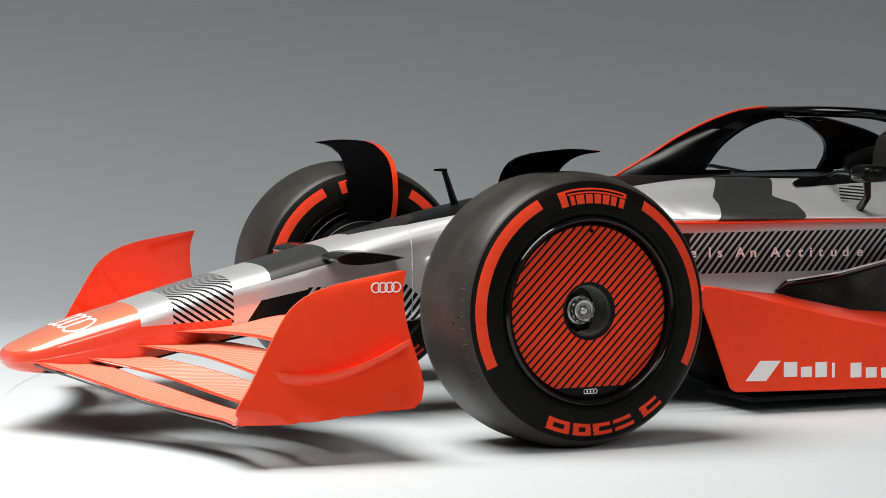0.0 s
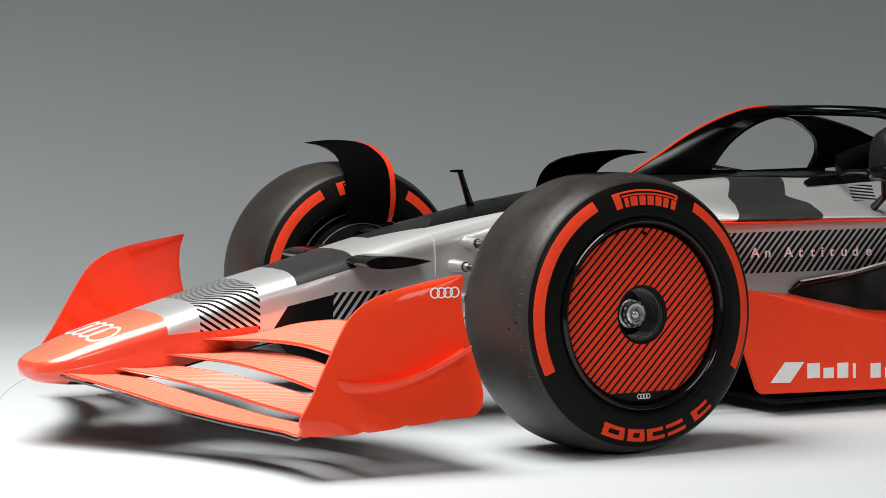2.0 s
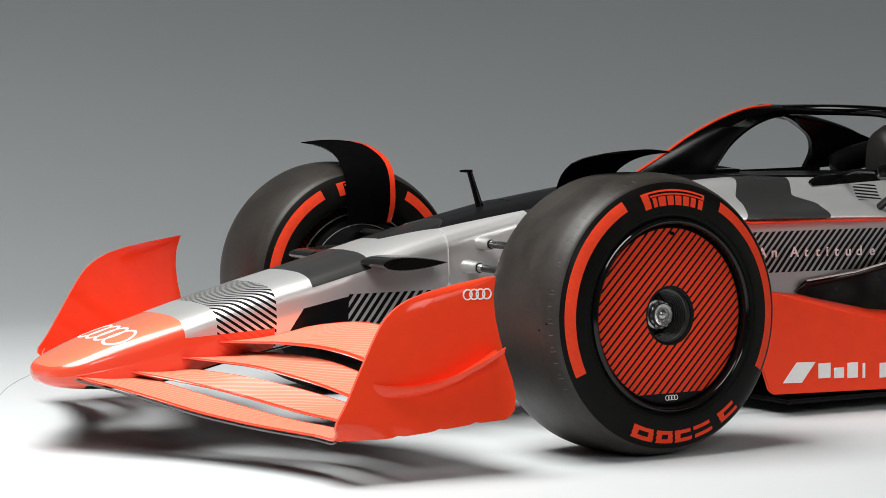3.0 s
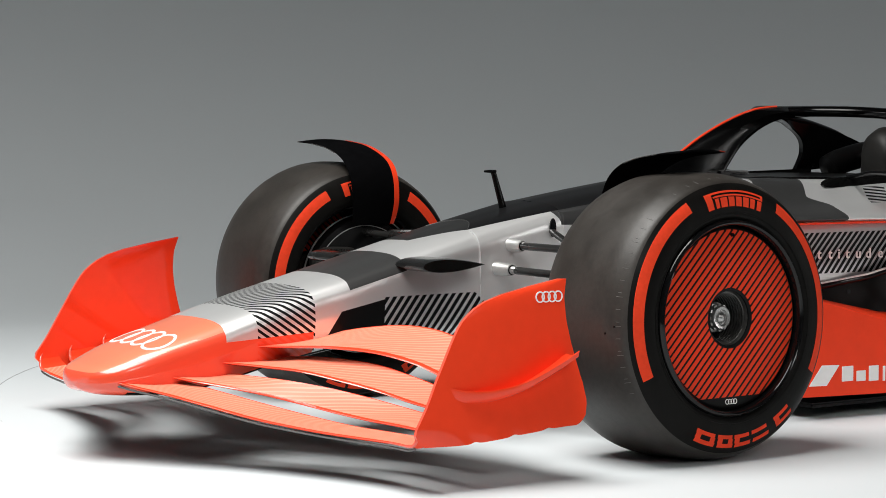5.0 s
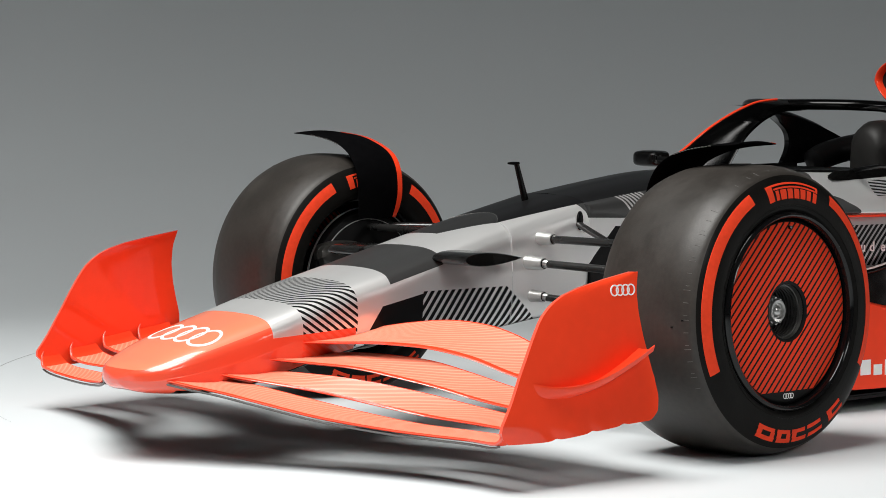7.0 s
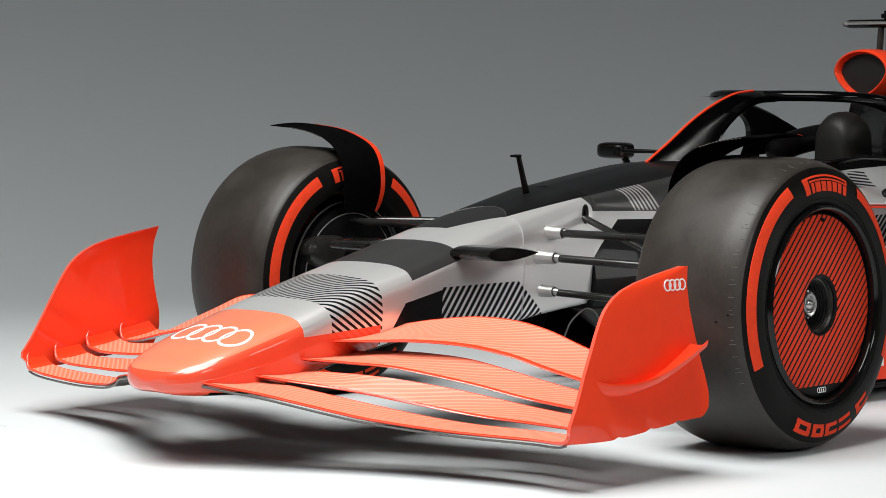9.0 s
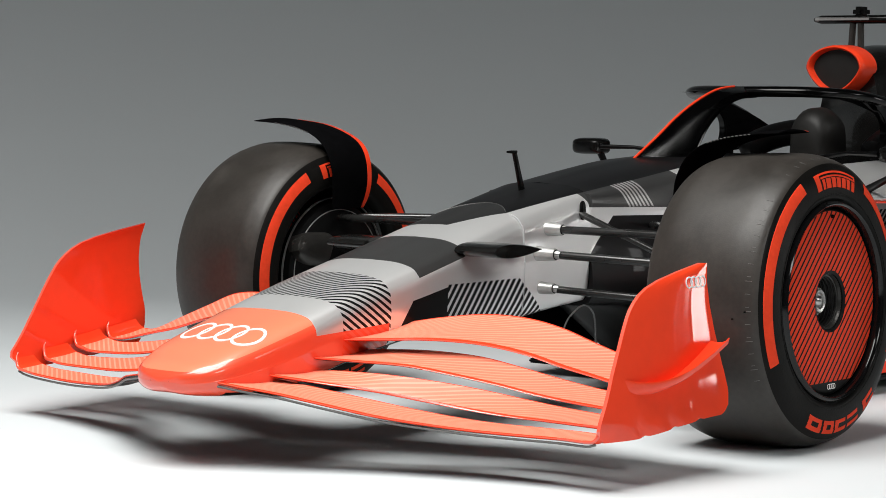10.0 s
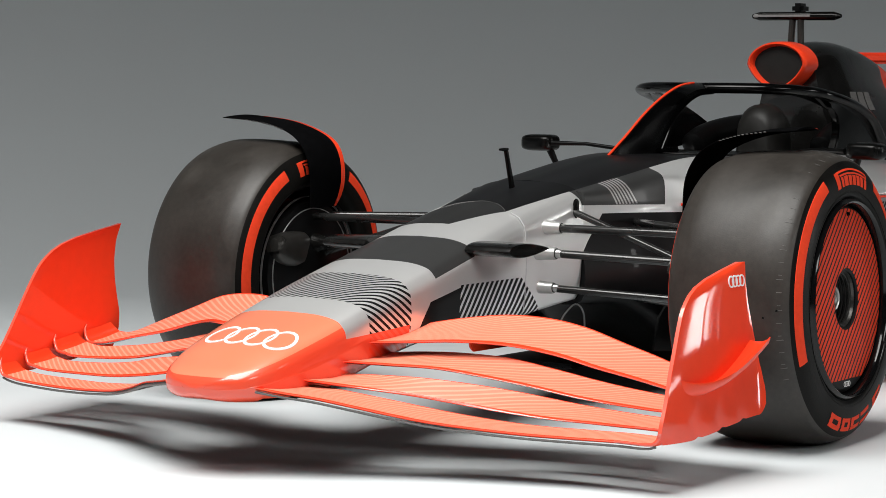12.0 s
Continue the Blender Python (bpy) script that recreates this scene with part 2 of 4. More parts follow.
livery.node_tree.links.new(p.op("ADD", p.value(p.either(p.either(blackish, apron), dark), 0.4, 0.06), p.op("MULTIPLY", orange, 0.6)), b.inputs["Coat Weight"])

# side panel with diagonal black stripes
panel_paint = material("striped_side_panel", SILVER, 0.28, 0.7, 0, 30, 0, 1, 0.5)
p = Paint(panel_paint)
zone = p.both(p.between(p.z, 0.390, 0.512), p.between(p.x, 0.0, 2.2))
st = p.both(zone, p.stripes(p.op("SUBTRACT", p.x, p.op("MULTIPLY", p.z, 0.8)), 0.0222, 0.58))
st = p.either(st, p.both(p.between(p.z, 0.390, 0.512), p.op("LESS_THAN", p.x, 0.69)))
b = panel_paint.node_tree.nodes["Principled BSDF"]
panel_paint.node_tree.links.new(p.mix(st, (0.42, 0.40, 0.40), (0.004, 0.004, 0.004)), b.inputs["Base Color"])
panel_paint.node_tree.links.new(p.value(st, 0.7, 0.0), b.inputs["Metallic"])
panel_paint.node_tree.links.new(p.value(st, 0.5, 0.08), b.inputs["Specular IOR Level"])
panel_paint.node_tree.links.new(p.value(st, 0.5, 0.05), b.inputs["Coat Weight"])


# ---- mesh helpers ----
def part(name, bm, mat, parent=None, label="", smooth=True):
    me = bpy.data.meshes.new(name)
    bmesh.ops.recalc_face_normals(bm, faces=bm.faces)
    bm.to_mesh(me)
    bm.free()
    for m in mat if isinstance(mat, (list, tuple)) else [mat]:
        me.materials.append(m)
    if smooth:
        me.shade_smooth()
        me.set_sharp_from_angle(angle=radians(42))
    ob = new(name, me)
    ob.parent = parent
    if label:
        tagged(ob, label)
    return ob


def spline(pts, n):
    """Catmull-Rom through points of any dimension, n samples per span."""
    pts = [np.array(q, float) for q in pts]
    ext = [2 * pts[0] - pts[1]] + pts + [2 * pts[-1] - pts[-2]]
    out = []
    for i in range(len(pts) - 1):
        a, b, c, d = ext[i : i + 4]
        for k in range(n):
            t = k / n
            out.append(0.5 * (2 * b + (c - a) * t + (2 * a - 5 * b + 4 * c - d) * t * t + (3 * b - a - 3 * c + d) * t ** 3))
    return out + [pts[-1]]


def grid_mesh(rows, closed=False, caps=False):
    """A skin over rows of points; closed joins each row's ends."""
    bm = bmesh.new()
    vs = [[bm.verts.new(q) for q in row] for row in rows]
    for a, b in zip(vs[:-1], vs[1:]):
        m = len(a)
        for i in range(m if closed else m - 1):
            j = (i + 1) % m
            bm.faces.new((a[i], a[j], b[j], b[i]))
    if caps:
        bm.faces.new(vs[0][::-1])
        bm.faces.new(vs[-1])
    return bm


def lathe(profile, n=96, centre=(0, 0, 0), a0=0.0, a1=360.0):
    """Turns (y, r) pairs about the y axis."""
    full = abs(a1 - a0) >= 360
    steps = n if full else n + 1
    bm = bmesh.new()
    rings = []
    for i in range(steps):
        a = radians(a0 + (a1 - a0) * i / n)
        rings.append([bm.verts.new((centre[0] + r * math.sin(a), centre[1] + y, centre[2] + r * math.cos(a))) for y, r in profile])
    for i in range(n):
        a, b = rings[i], rings[(i + 1) % steps]
        for k in range(len(profile) - 1):
            bm.faces.new((a[k], a[k + 1], b[k + 1], b[k]))
    return bm


def tube(points, radius, n=12, flat=1.0):
    """A rod along points; radius may be a list. flat squeezes it upright into an aerofoil-like oval."""
    pts = [Vector(q) for q in points]
    rad = radius if isinstance(radius, (list, tuple)) else [radius] * len(pts)
    rows = []
    for i, q in enumerate(pts):
        d = (pts[min(i + 1, len(pts) - 1)] - pts[max(i - 1, 0)]).normalized()
        side = d.cross(Vector((0, 0, 1)))
        side = side.normalized() if side.length > 1e-4 else Vector((1, 0, 0))
        up = side.cross(d).normalized()
        rows.append([q + side * math.cos(2 * math.pi * k / n) * rad[i] + up * math.sin(2 * math.pi * k / n) * rad[i] * flat for k in range(n)])
    return grid_mesh(rows, True, True)


def slab(outline, thick, axis):
    """A plate: outline points, pushed out by the vector axis * thick, edges bevelled."""
    bm = bmesh.new()
    vs = [bm.verts.new(q) for q in outline]
    f = bm.faces.new(vs)
    r = bmesh.ops.extrude_face_region(bm, geom=[f])
    bmesh.ops.translate(bm, vec=Vector(axis) * thick, verts=[v for v in r["geom"] if isinstance(v, bmesh.types.BMVert)])
    bmesh.ops.recalc_face_normals(bm, faces=bm.faces)
    bmesh.ops.bevel(bm, geom=[e for e in bm.edges], offset=thick * 0.25, segments=2, affect="EDGES")
    return bm


def soften(bm, offset, segments=2, least=50):
    """Rounds every edge that turns by more than the given degrees."""
    bmesh.ops.recalc_face_normals(bm, faces=bm.faces)
    es = [e for e in bm.edges if len(e.link_faces) == 2 and e.calc_face_angle(0) > radians(least)]
    bmesh.ops.bevel(bm, geom=es, offset=offset, segments=segments, affect="EDGES", clamp_overlap=True)
    return bm


def box(cx, cy, cz, sx, sy, sz, bevel=0.0, seg=2):
    bm = bmesh.new()
    bmesh.ops.create_cube(bm, size=1, matrix=Matrix.Translation((cx, cy, cz)) @ Matrix.Diagonal((sx, sy, sz, 1)))
    if bevel:
        bmesh.ops.bevel(bm, geom=list(bm.edges), offset=bevel, segments=seg, affect="EDGES")
    return bm


def ring_mark(centre, u, v, rx, ry, width, thick=0.0015, n=40):
    """A flat oval ring in the plane of u and v."""
    u, v = Vector(u).normalized(), Vector(v).normalized()
    w = u.cross(v).normalized()
    c = Vector(centre)
    rows = []
    for i in range(n):
        a = 2 * math.pi * i / n
        d = u * math.cos(a) * rx + v * math.sin(a) * ry
        e = u * math.cos(a) * (rx - width) + v * math.sin(a) * (ry - width)
        rows.append([c + d, c + d + w * thick, c + e + w * thick, c + e])
    rows.append(rows[0])
    bm = grid_mesh(rows, True)
    bmesh.ops.remove_doubles(bm, verts=bm.verts, dist=1e-5)
    return bm


# ---- studio: floor, cyclorama, room ----
FLAT, COVE = 3.9, 3.2


def cyclorama():
    """A cove that leaves the floor tangentially and rises into a curved wall behind the car."""
    c = Vector((0.3, -0.2, 0))
    n = 96
    prof = [(FLAT - 0.25, 0.0004), (FLAT, 0.0004)]
    for k in range(1, 41):
        a = radians(90 * (k / 40) ** 1.7)
        prof.append((FLAT + COVE * math.sin(a), COVE * (1 - math.cos(a)) + 0.0004))
    prof.append((FLAT + COVE, 7.0))
    rows = []
    for i in range(n + 1):
        az = radians(-22 + 187 * i / n)
        rows.append([c + Vector((r * math.cos(az), r * math.sin(az), z)) for r, z in prof])
    return grid_mesh(rows)


tagged(part("backdrop", cyclorama(), backdrop_grey), "seamless pale studio cyclorama curving up from the floor", "backdrop", kind="structure")
tagged(part("floor", box(0, 0, -0.05, 30, 30, 0.1), floor_white, smooth=False), "smooth white studio floor", "floor", kind="structure")
# the joint of the turntable that carries the car
joint = []
for i in range(0, 42):
    a = radians(124 + i * 0.96)
    w = 0.0011 * math.sin(math.pi * (0.10 + 0.88 * i / 41))
    joint.append([(1.70 + r * math.cos(a), -0.10 + r * math.sin(a), z) for r, z in ((2.955 - w, 0.0002), (2.955 - w * 0.8, 0.0006), (2.955 + w * 0.8, 0.0006), (2.955 + w, 0.0002))])
tagged(part("turntable_joint", grid_mesh(joint), joint_grey), "thin curved stretch of turntable joint in the white floor", "floor joint", kind="structure")
for nm, args in (("wall_north", (0, 15, 4, 30, 0.2, 8.2)), ("wall_south", (0, -15, 4, 30, 0.2, 8.2)), ("wall_east", (15, 0, 4, 0.2, 30, 8.2)), ("wall_west", (-15, 0, 4, 0.2, 30, 8.2))):
    tagged(part(nm, box(*args), wall_grey, smooth=False), "plain dark grey studio wall", "wall", kind="structure")
tagged(part("ceiling", box(0, 0, 8.15, 30.4, 30.4, 0.2), wall_grey, smooth=False), "plain dark grey studio ceiling", "ceiling", kind="structure")

# ---- the race car ----
car = new("race_car")
tagged(car, "open-wheel racing car painted red, silver and black on the studio floor", "race car")


def body_loft(stations, n_long=6, n_prof=5, tip=None):
    """stations: (x, [(y, z) half profile from the top centre to the bottom centre])."""
    ctrl = spline([np.array([x, *np.ravel(prof)]) for x, prof in stations], n_long)
    rows = []
    for row in ctrl:
        half = spline(row[1:].reshape(-1, 2), n_prof)
        half = [(max(0.0, q[0]), q[1]) for q in half]
        pts = [(row[0], -q[0], q[1]) for q in half] + [(row[0], q[0], q[1]) for q in half[-2:0:-1]]
        rows.append(pts)
    bm = grid_mesh(rows, True, tip is None)
    if tip:
        ring = [v for v in bm.verts if abs(v.co.x - rows[0][0][0]) < 1e-6]
        ring.sort(key=lambda v: math.atan2(v.co.z - tip[2], v.co.y))
        apex = bm.verts.new(tip)
        for a, b in zip(ring, ring[1:] + ring[:1]):
            bm.faces.new((a, b, apex))
    return bm


def nose_profile(w, ze, zc, zb, wb=None):
    wb = wb or w
    k = min(1, (ze - zb) / 0.12)
    return [(0, zc), (w * 0.5, zc - (zc - ze) * 0.14), (w * 0.81, zc - (zc - ze) * 0.62), (w * 0.935, ze - 0.008 * k), (w * 0.985, ze - 0.024 * k), (w, ze - 0.052 * k), (wb, (ze + zb) / 2), (wb * 0.93, zb + 0.012), (wb * 0.6, zb), (0, zb)]


NOSE = [
    (-1.302, nose_profile(0.030, 0.205, 0.206, 0.186)),
    (-1.292, nose_profile(0.070, 0.216, 0.218, 0.176)),
    (-1.268, nose_profile(0.106, 0.226, 0.236, 0.168)),
    (-1.225, nose_profile(0.132, 0.240, 0.254, 0.163)),
    (-1.160, nose_profile(0.148, 0.262, 0.281, 0.160)),
    (-1.060, nose_profile(0.160, 0.291, 0.311, 0.160)),
    (-0.955, nose_profile(0.168, 0.320, 0.341, 0.180)),
    (-0.800, nose_profile(0.170, 0.364, 0.386, 0.215)),
    (-0.660, nose_profile(0.170, 0.400, 0.422, 0.240)),
    (-0.575, nose_profile(0.172, 0.420, 0.443, 0.250)),
    (-0.400, nose_profile(0.168, 0.464, 0.490, 0.255, 0.168)),
    (-0.240, nose_profile(0.163, 0.505, 0.532, 0.262, 0.165)),
    (-0.060, nose_profile(0.163, 0.545, 0.576, 0.285, 0.167)),
    (0.130, nose_profile(0.173, 0.588, 0.616, 0.305, 0.175)),
]
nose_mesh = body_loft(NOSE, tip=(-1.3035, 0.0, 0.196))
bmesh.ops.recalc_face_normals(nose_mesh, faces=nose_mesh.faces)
# unseen underside set to dark carbon to keep red bounce out of the floor shadow
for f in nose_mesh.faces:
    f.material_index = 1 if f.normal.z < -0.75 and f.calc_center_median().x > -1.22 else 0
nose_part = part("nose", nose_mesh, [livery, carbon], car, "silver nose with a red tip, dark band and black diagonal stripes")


def tub_profile(we, ze, zc, ws, zs, wi, zb):
    gap = ws - we
    mid = ((we + ws) / 2 + gap * 0.27, (ze + zs) / 2 + 0.4 * gap) if gap < 0.06 else ((we + ws) / 2 - 0.012, (ze + zs) / 2 - 0.006)
    if ws - wi < 0.03:  # upright flank
        return [(0, zc), (we * 0.6, zc - (zc - ze) * 0.3), (we, ze), mid, (ws, zs + 0.012), (ws - 0.001, zs - 0.010), (ws - 0.002, zs - 0.030), (ws - 0.004, zs - 0.10), (wi, zb), (0, zb)]
    return [(0, zc), (we * 0.6, zc - (zc - ze) * 0.3), (we, ze), mid, (ws, zs + 0.012), (ws - 0.006, zs - 0.004), (wi + 0.02, zs - 0.012), (wi, zs - 0.04), (wi, zb), (0, zb)]


TUB = [
    (0.125, tub_profile(0.150, 0.593, 0.6165, 0.177, 0.560, 0.172, 0.30)),
    (0.38, tub_profile(0.150, 0.628, 0.655, 0.189, 0.550, 0.178, 0.28)),
    (0.575, tub_profile(0.170, 0.648, 0.676, 0.228, 0.550, 0.205, 0.20)),
    (0.81, tub_profile(0.209, 0.664, 0.676, 0.345, 0.553, 0.230, 0.08)),
    (1.00, tub_profile(0.216, 0.664, 0.671, 0.405, 0.556, 0.250, 0.08)),
    (1.27, tub_profile(0.250, 0.663, 0.667, 0.465, 0.555, 0.265, 0.08)),
    (1.70, tub_profile(0.290, 0.655, 0.660, 0.500, 0.555, 0.270, 0.08)),
    (2.30, tub_profile(0.240, 0.600, 0.640, 0.420, 0.500, 0.260, 0.08)),
    (2.90, tub_profile(0.120, 0.480, 0.520, 0.200, 0.400, 0.160, 0.10)),
]
tub_part = part("survival_cell", body_loft(TUB), livery, car, "silver and dark grey cockpit bodywork")
tub_skin = BVHTree.FromObject(tub_part, bpy.context.evaluated_depsgraph_get())


# pale seam round the nose where it joins the cell
half = spline(nose_profile(0.1635, 0.527, 0.5545, 0.273, 0.1665), 5)
loop = [(-0.154, -q[0] - 0.0004, q[1] + 0.0004) for q in half[8:37]]
part("nose_seam", tube(loop, 0.0011, 6), seam, car, "pale panel seam line")

# four rings on the nose tip, laid on its surface
nose_skin = BVHTree.FromObject(nose_part, bpy.context.evaluated_depsgraph_get())


def nose_z(x, y):
    return nose_skin.ray_cast(Vector((x, y, 1.0)), Vector((0, 0, -1)))[0].z


for k in range(4):
    rows = []
    for i in range(48):
        an = 2 * math.pi * i / 48
        row = []
        for wd in (0.0, 0.0, 0.0085, 0.0085):
            x, y = -1.109 + (0.048 - wd) * math.sin(an), 0.068 - 0.054 * k + (0.037 - wd * 0.8) * math.cos(an)
            row.append(Vector((x, y, nose_z(x, y) + (0.0012 if len(row) in (1, 2) else -0.001))))
        rows.append(row)
    rows.append(rows[0])
    bm = grid_mesh(rows, True)
    bmesh.ops.remove_doubles(bm, verts=bm.verts, dist=1e-6)
    part("logo_ring", bm, white, car, "white painted ring")

# ---- front wing ----
# each element: (|y|, leading x, leading z, trailing x, trailing z)
WING = [
    [(0.12, -1.245, 0.2, -1.08, 0.196), (0.18, -1.22, 0.19, -1.06, 0.19), (0.25, -1.18, 0.178, -1.03, 0.178), (0.35, -1.11, 0.152, -0.98, 0.158), (0.45, -1.055, 0.131, -0.92, 0.136), (0.55, -1.015, 0.12, -0.885, 0.123), (0.65, -0.982, 0.113, -0.865, 0.117), (0.75, -0.955, 0.11, -0.855, 0.117), (0.85, -0.935, 0.112, -0.855, 0.121), (0.935, -0.928, 0.118, -0.855, 0.127), (0.958, -0.925, 0.14, -0.855, 0.15)],
    [(0.12, -1.12, 0.212, -0.95, 0.206), (0.18, -1.09, 0.203, -0.935, 0.206), (0.25, -1.02, 0.187, -0.93, 0.208), (0.35, -0.96, 0.172, -0.9, 0.206), (0.45, -0.91, 0.155, -0.84, 0.193), (0.55, -0.875, 0.141, -0.79, 0.177), (0.65, -0.845, 0.131, -0.745, 0.158), (0.75, -0.83, 0.128, -0.73, 0.147), (0.85, -0.84, 0.131, -0.735, 0.144), (0.935, -0.85, 0.137, -0.74, 0.148), (0.956, -0.85, 0.17, -0.74, 0.182)],
    [(0.12, -0.99, 0.24, -0.77, 0.238), (0.18, -0.96, 0.236, -0.76, 0.241), (0.25, -0.9, 0.228, -0.75, 0.246), (0.35, -0.85, 0.222, -0.73, 0.248), (0.45, -0.8, 0.205, -0.68, 0.238), (0.55, -0.755, 0.186, -0.645, 0.217), (0.65, -0.73, 0.168, -0.63, 0.198), (0.75, -0.72, 0.158, -0.62, 0.183), (0.85, -0.73, 0.156, -0.62, 0.174), (0.935, -0.74, 0.16, -0.625, 0.176), (0.954, -0.74, 0.196, -0.625, 0.212)],
    [(0.12, -0.88, 0.27, -0.62, 0.29), (0.18, -0.86, 0.272, -0.6, 0.3), (0.25, -0.8, 0.272, -0.58, 0.312), (0.35, -0.77, 0.277, -0.54, 0.323), (0.45, -0.7, 0.269, -0.51, 0.319), (0.55, -0.65, 0.249, -0.5, 0.302), (0.65, -0.63, 0.224, -0.495, 0.272), (0.75, -0.62, 0.205, -0.49, 0.242), (0.85, -0.61, 0.193, -0.485, 0.214), (0.935, -0.605, 0.19, -0.48, 0.2), (0.952, -0.605, 0.225, -0.48, 0.235)],
]


def wing_element(stations, side, thick=0.014):
    sts = spline(stations, 5)
    nose_pts = [Vector((q[1], side * q[0], q[2])) for q in sts]
    tail_pts = [Vector((q[3], side * q[0], q[4])) for q in sts]
    mids = [(a + b) / 2 for a, b in zip(nose_pts, tail_pts)]
    rows = []
    for i, (a, b) in enumerate(zip(nose_pts, tail_pts)):
        chord = b - a
        span = mids[min(i + 1, len(mids) - 1)] - mids[max(i - 1, 0)]
        nrm = chord.cross(span).normalized() * side
        up, low = [], []
        for k in range(11):
            u = (1 - math.cos(math.pi * k / 10)) / 2
            th = thick * (1.6 * math.sqrt(u) * (1 - u) + 0.06 + 0.10 * u)
            q = a + chord * u - nrm * (0.045 * chord.length * 4 * u * (1 - u))
            up.append(q + nrm * th * 0.5)
            low.append(q - nrm * th * 0.5)
        rows.append(up + low[::-1])
    bm = grid_mesh(rows, True, True)
    # glossy red leading edge, painted top, dark underside
    n = len(rows[0])
    for i, f in enumerate(bm.faces):
        k = i % n if i < n * (len(rows) - 1) else 0
        f.material_index = 3 if k == 0 else 1 if k in (1, n - 1, n - 2, 9, 10) or i // n >= len(rows) - 9 else (2 if k > 10 else 0)
    return bm


for side in (-1, 1):
    for st in WING:
        e, low = st[-3], 0.022 * (st is WING[3])
        st = st[:-3] + [(0.86, e[1], e[2] - low * 0.5, e[3], e[4] - low * 0.5), (0.926, e[1] + 0.002, e[2] + 0.001 - low, e[3], e[4] + 0.001 - low), (0.950, e[1] + 0.004, e[2] + 0.007 - low, e[3], e[4] + 0.007 - low), (0.959, e[1] + 0.010, e[2] + 0.030 - low, e[3] - 0.01, e[4] + 0.026 - low)]
        if side > 0:
            st = st[:-3] + [(q[0] + out, q[1], q[2] + 0.005, q[3], q[4] + 0.005) for q, out in zip(st[-3:], (-0.021, -0.023, -0.018))]
        else:
            st = st[:-4] + [(q[0] + 0.023 * k, q[1] - 0.006 * k, q[2] - 0.003 * k, q[3] - 0.006 * k, q[4] - 0.003 * k) for q, k in zip(st[-4:], (0.5, 0.9, 1.0, 1.0))]
        if side > 0 and low:
            st = [(*q[:4], q[4] + 0.014 * math.exp(-((q[0] - 0.55) / 0.14) ** 2)) for q in st]
        st = [(q[0] * 0.982, *q[1:]) for q in st]
        element = part("wing_element", wing_element(st, side), [salmon, red, carbon, edge_paint], car, "red pinstriped wing element")
        tip = [Vector((q[1] + 0.002, side * q[0], q[2] + 0.001)) for q in st[-4:]]
        tip.append(tip[-1] + Vector((0.007, side * 0.001, 0.016)))
        part("tip_bead", tube([Vector(q) for q in spline(tip, 4)], [0.0025] * 4 + [0.0042] * 9 + [0.0036, 0.0028, 0.0020, 0.0012], 10), edge_paint, element, "rounded glossy edge of the upturned tip")
        if st[0][1] < -1.2:
            lip = [(q[1] + 0.004, side * q[0], q[2] - 0.0088) for q in spline(st[:-1], 4)]
            part("wing_lip", tube(lip, 0.0028, 10), lip_grey, element, "grey lip under the leading edge")

# end plates: curved blades, swept top edge, flared foot
EP_EDGE = [(-0.478, 0.482), (-0.58, 0.466), (-0.67, 0.449), (-0.735, 0.428), (-0.785, 0.394), (-0.815, 0.355), (-0.842, 0.310), (-0.872, 0.258), (-0.905, 0.200), (-0.940, 0.150)]


def eased(v):
    v = max(0.0, min(1.0, v))
    return v * v * (3 - 2 * v)


def plate_y(z, u):
    foot = max(0.0, (0.215 - z) / 0.1)
    return 0.947 - 0.026 * (max(0.0, z - 0.12) / 0.36) ** 2 + 0.001 * foot * (0.9 + 9.0 * u * u) - 0.008 * (1 - u) ** 3 * max(0.0, min(1.0, (z - 0.12) / 0.14))


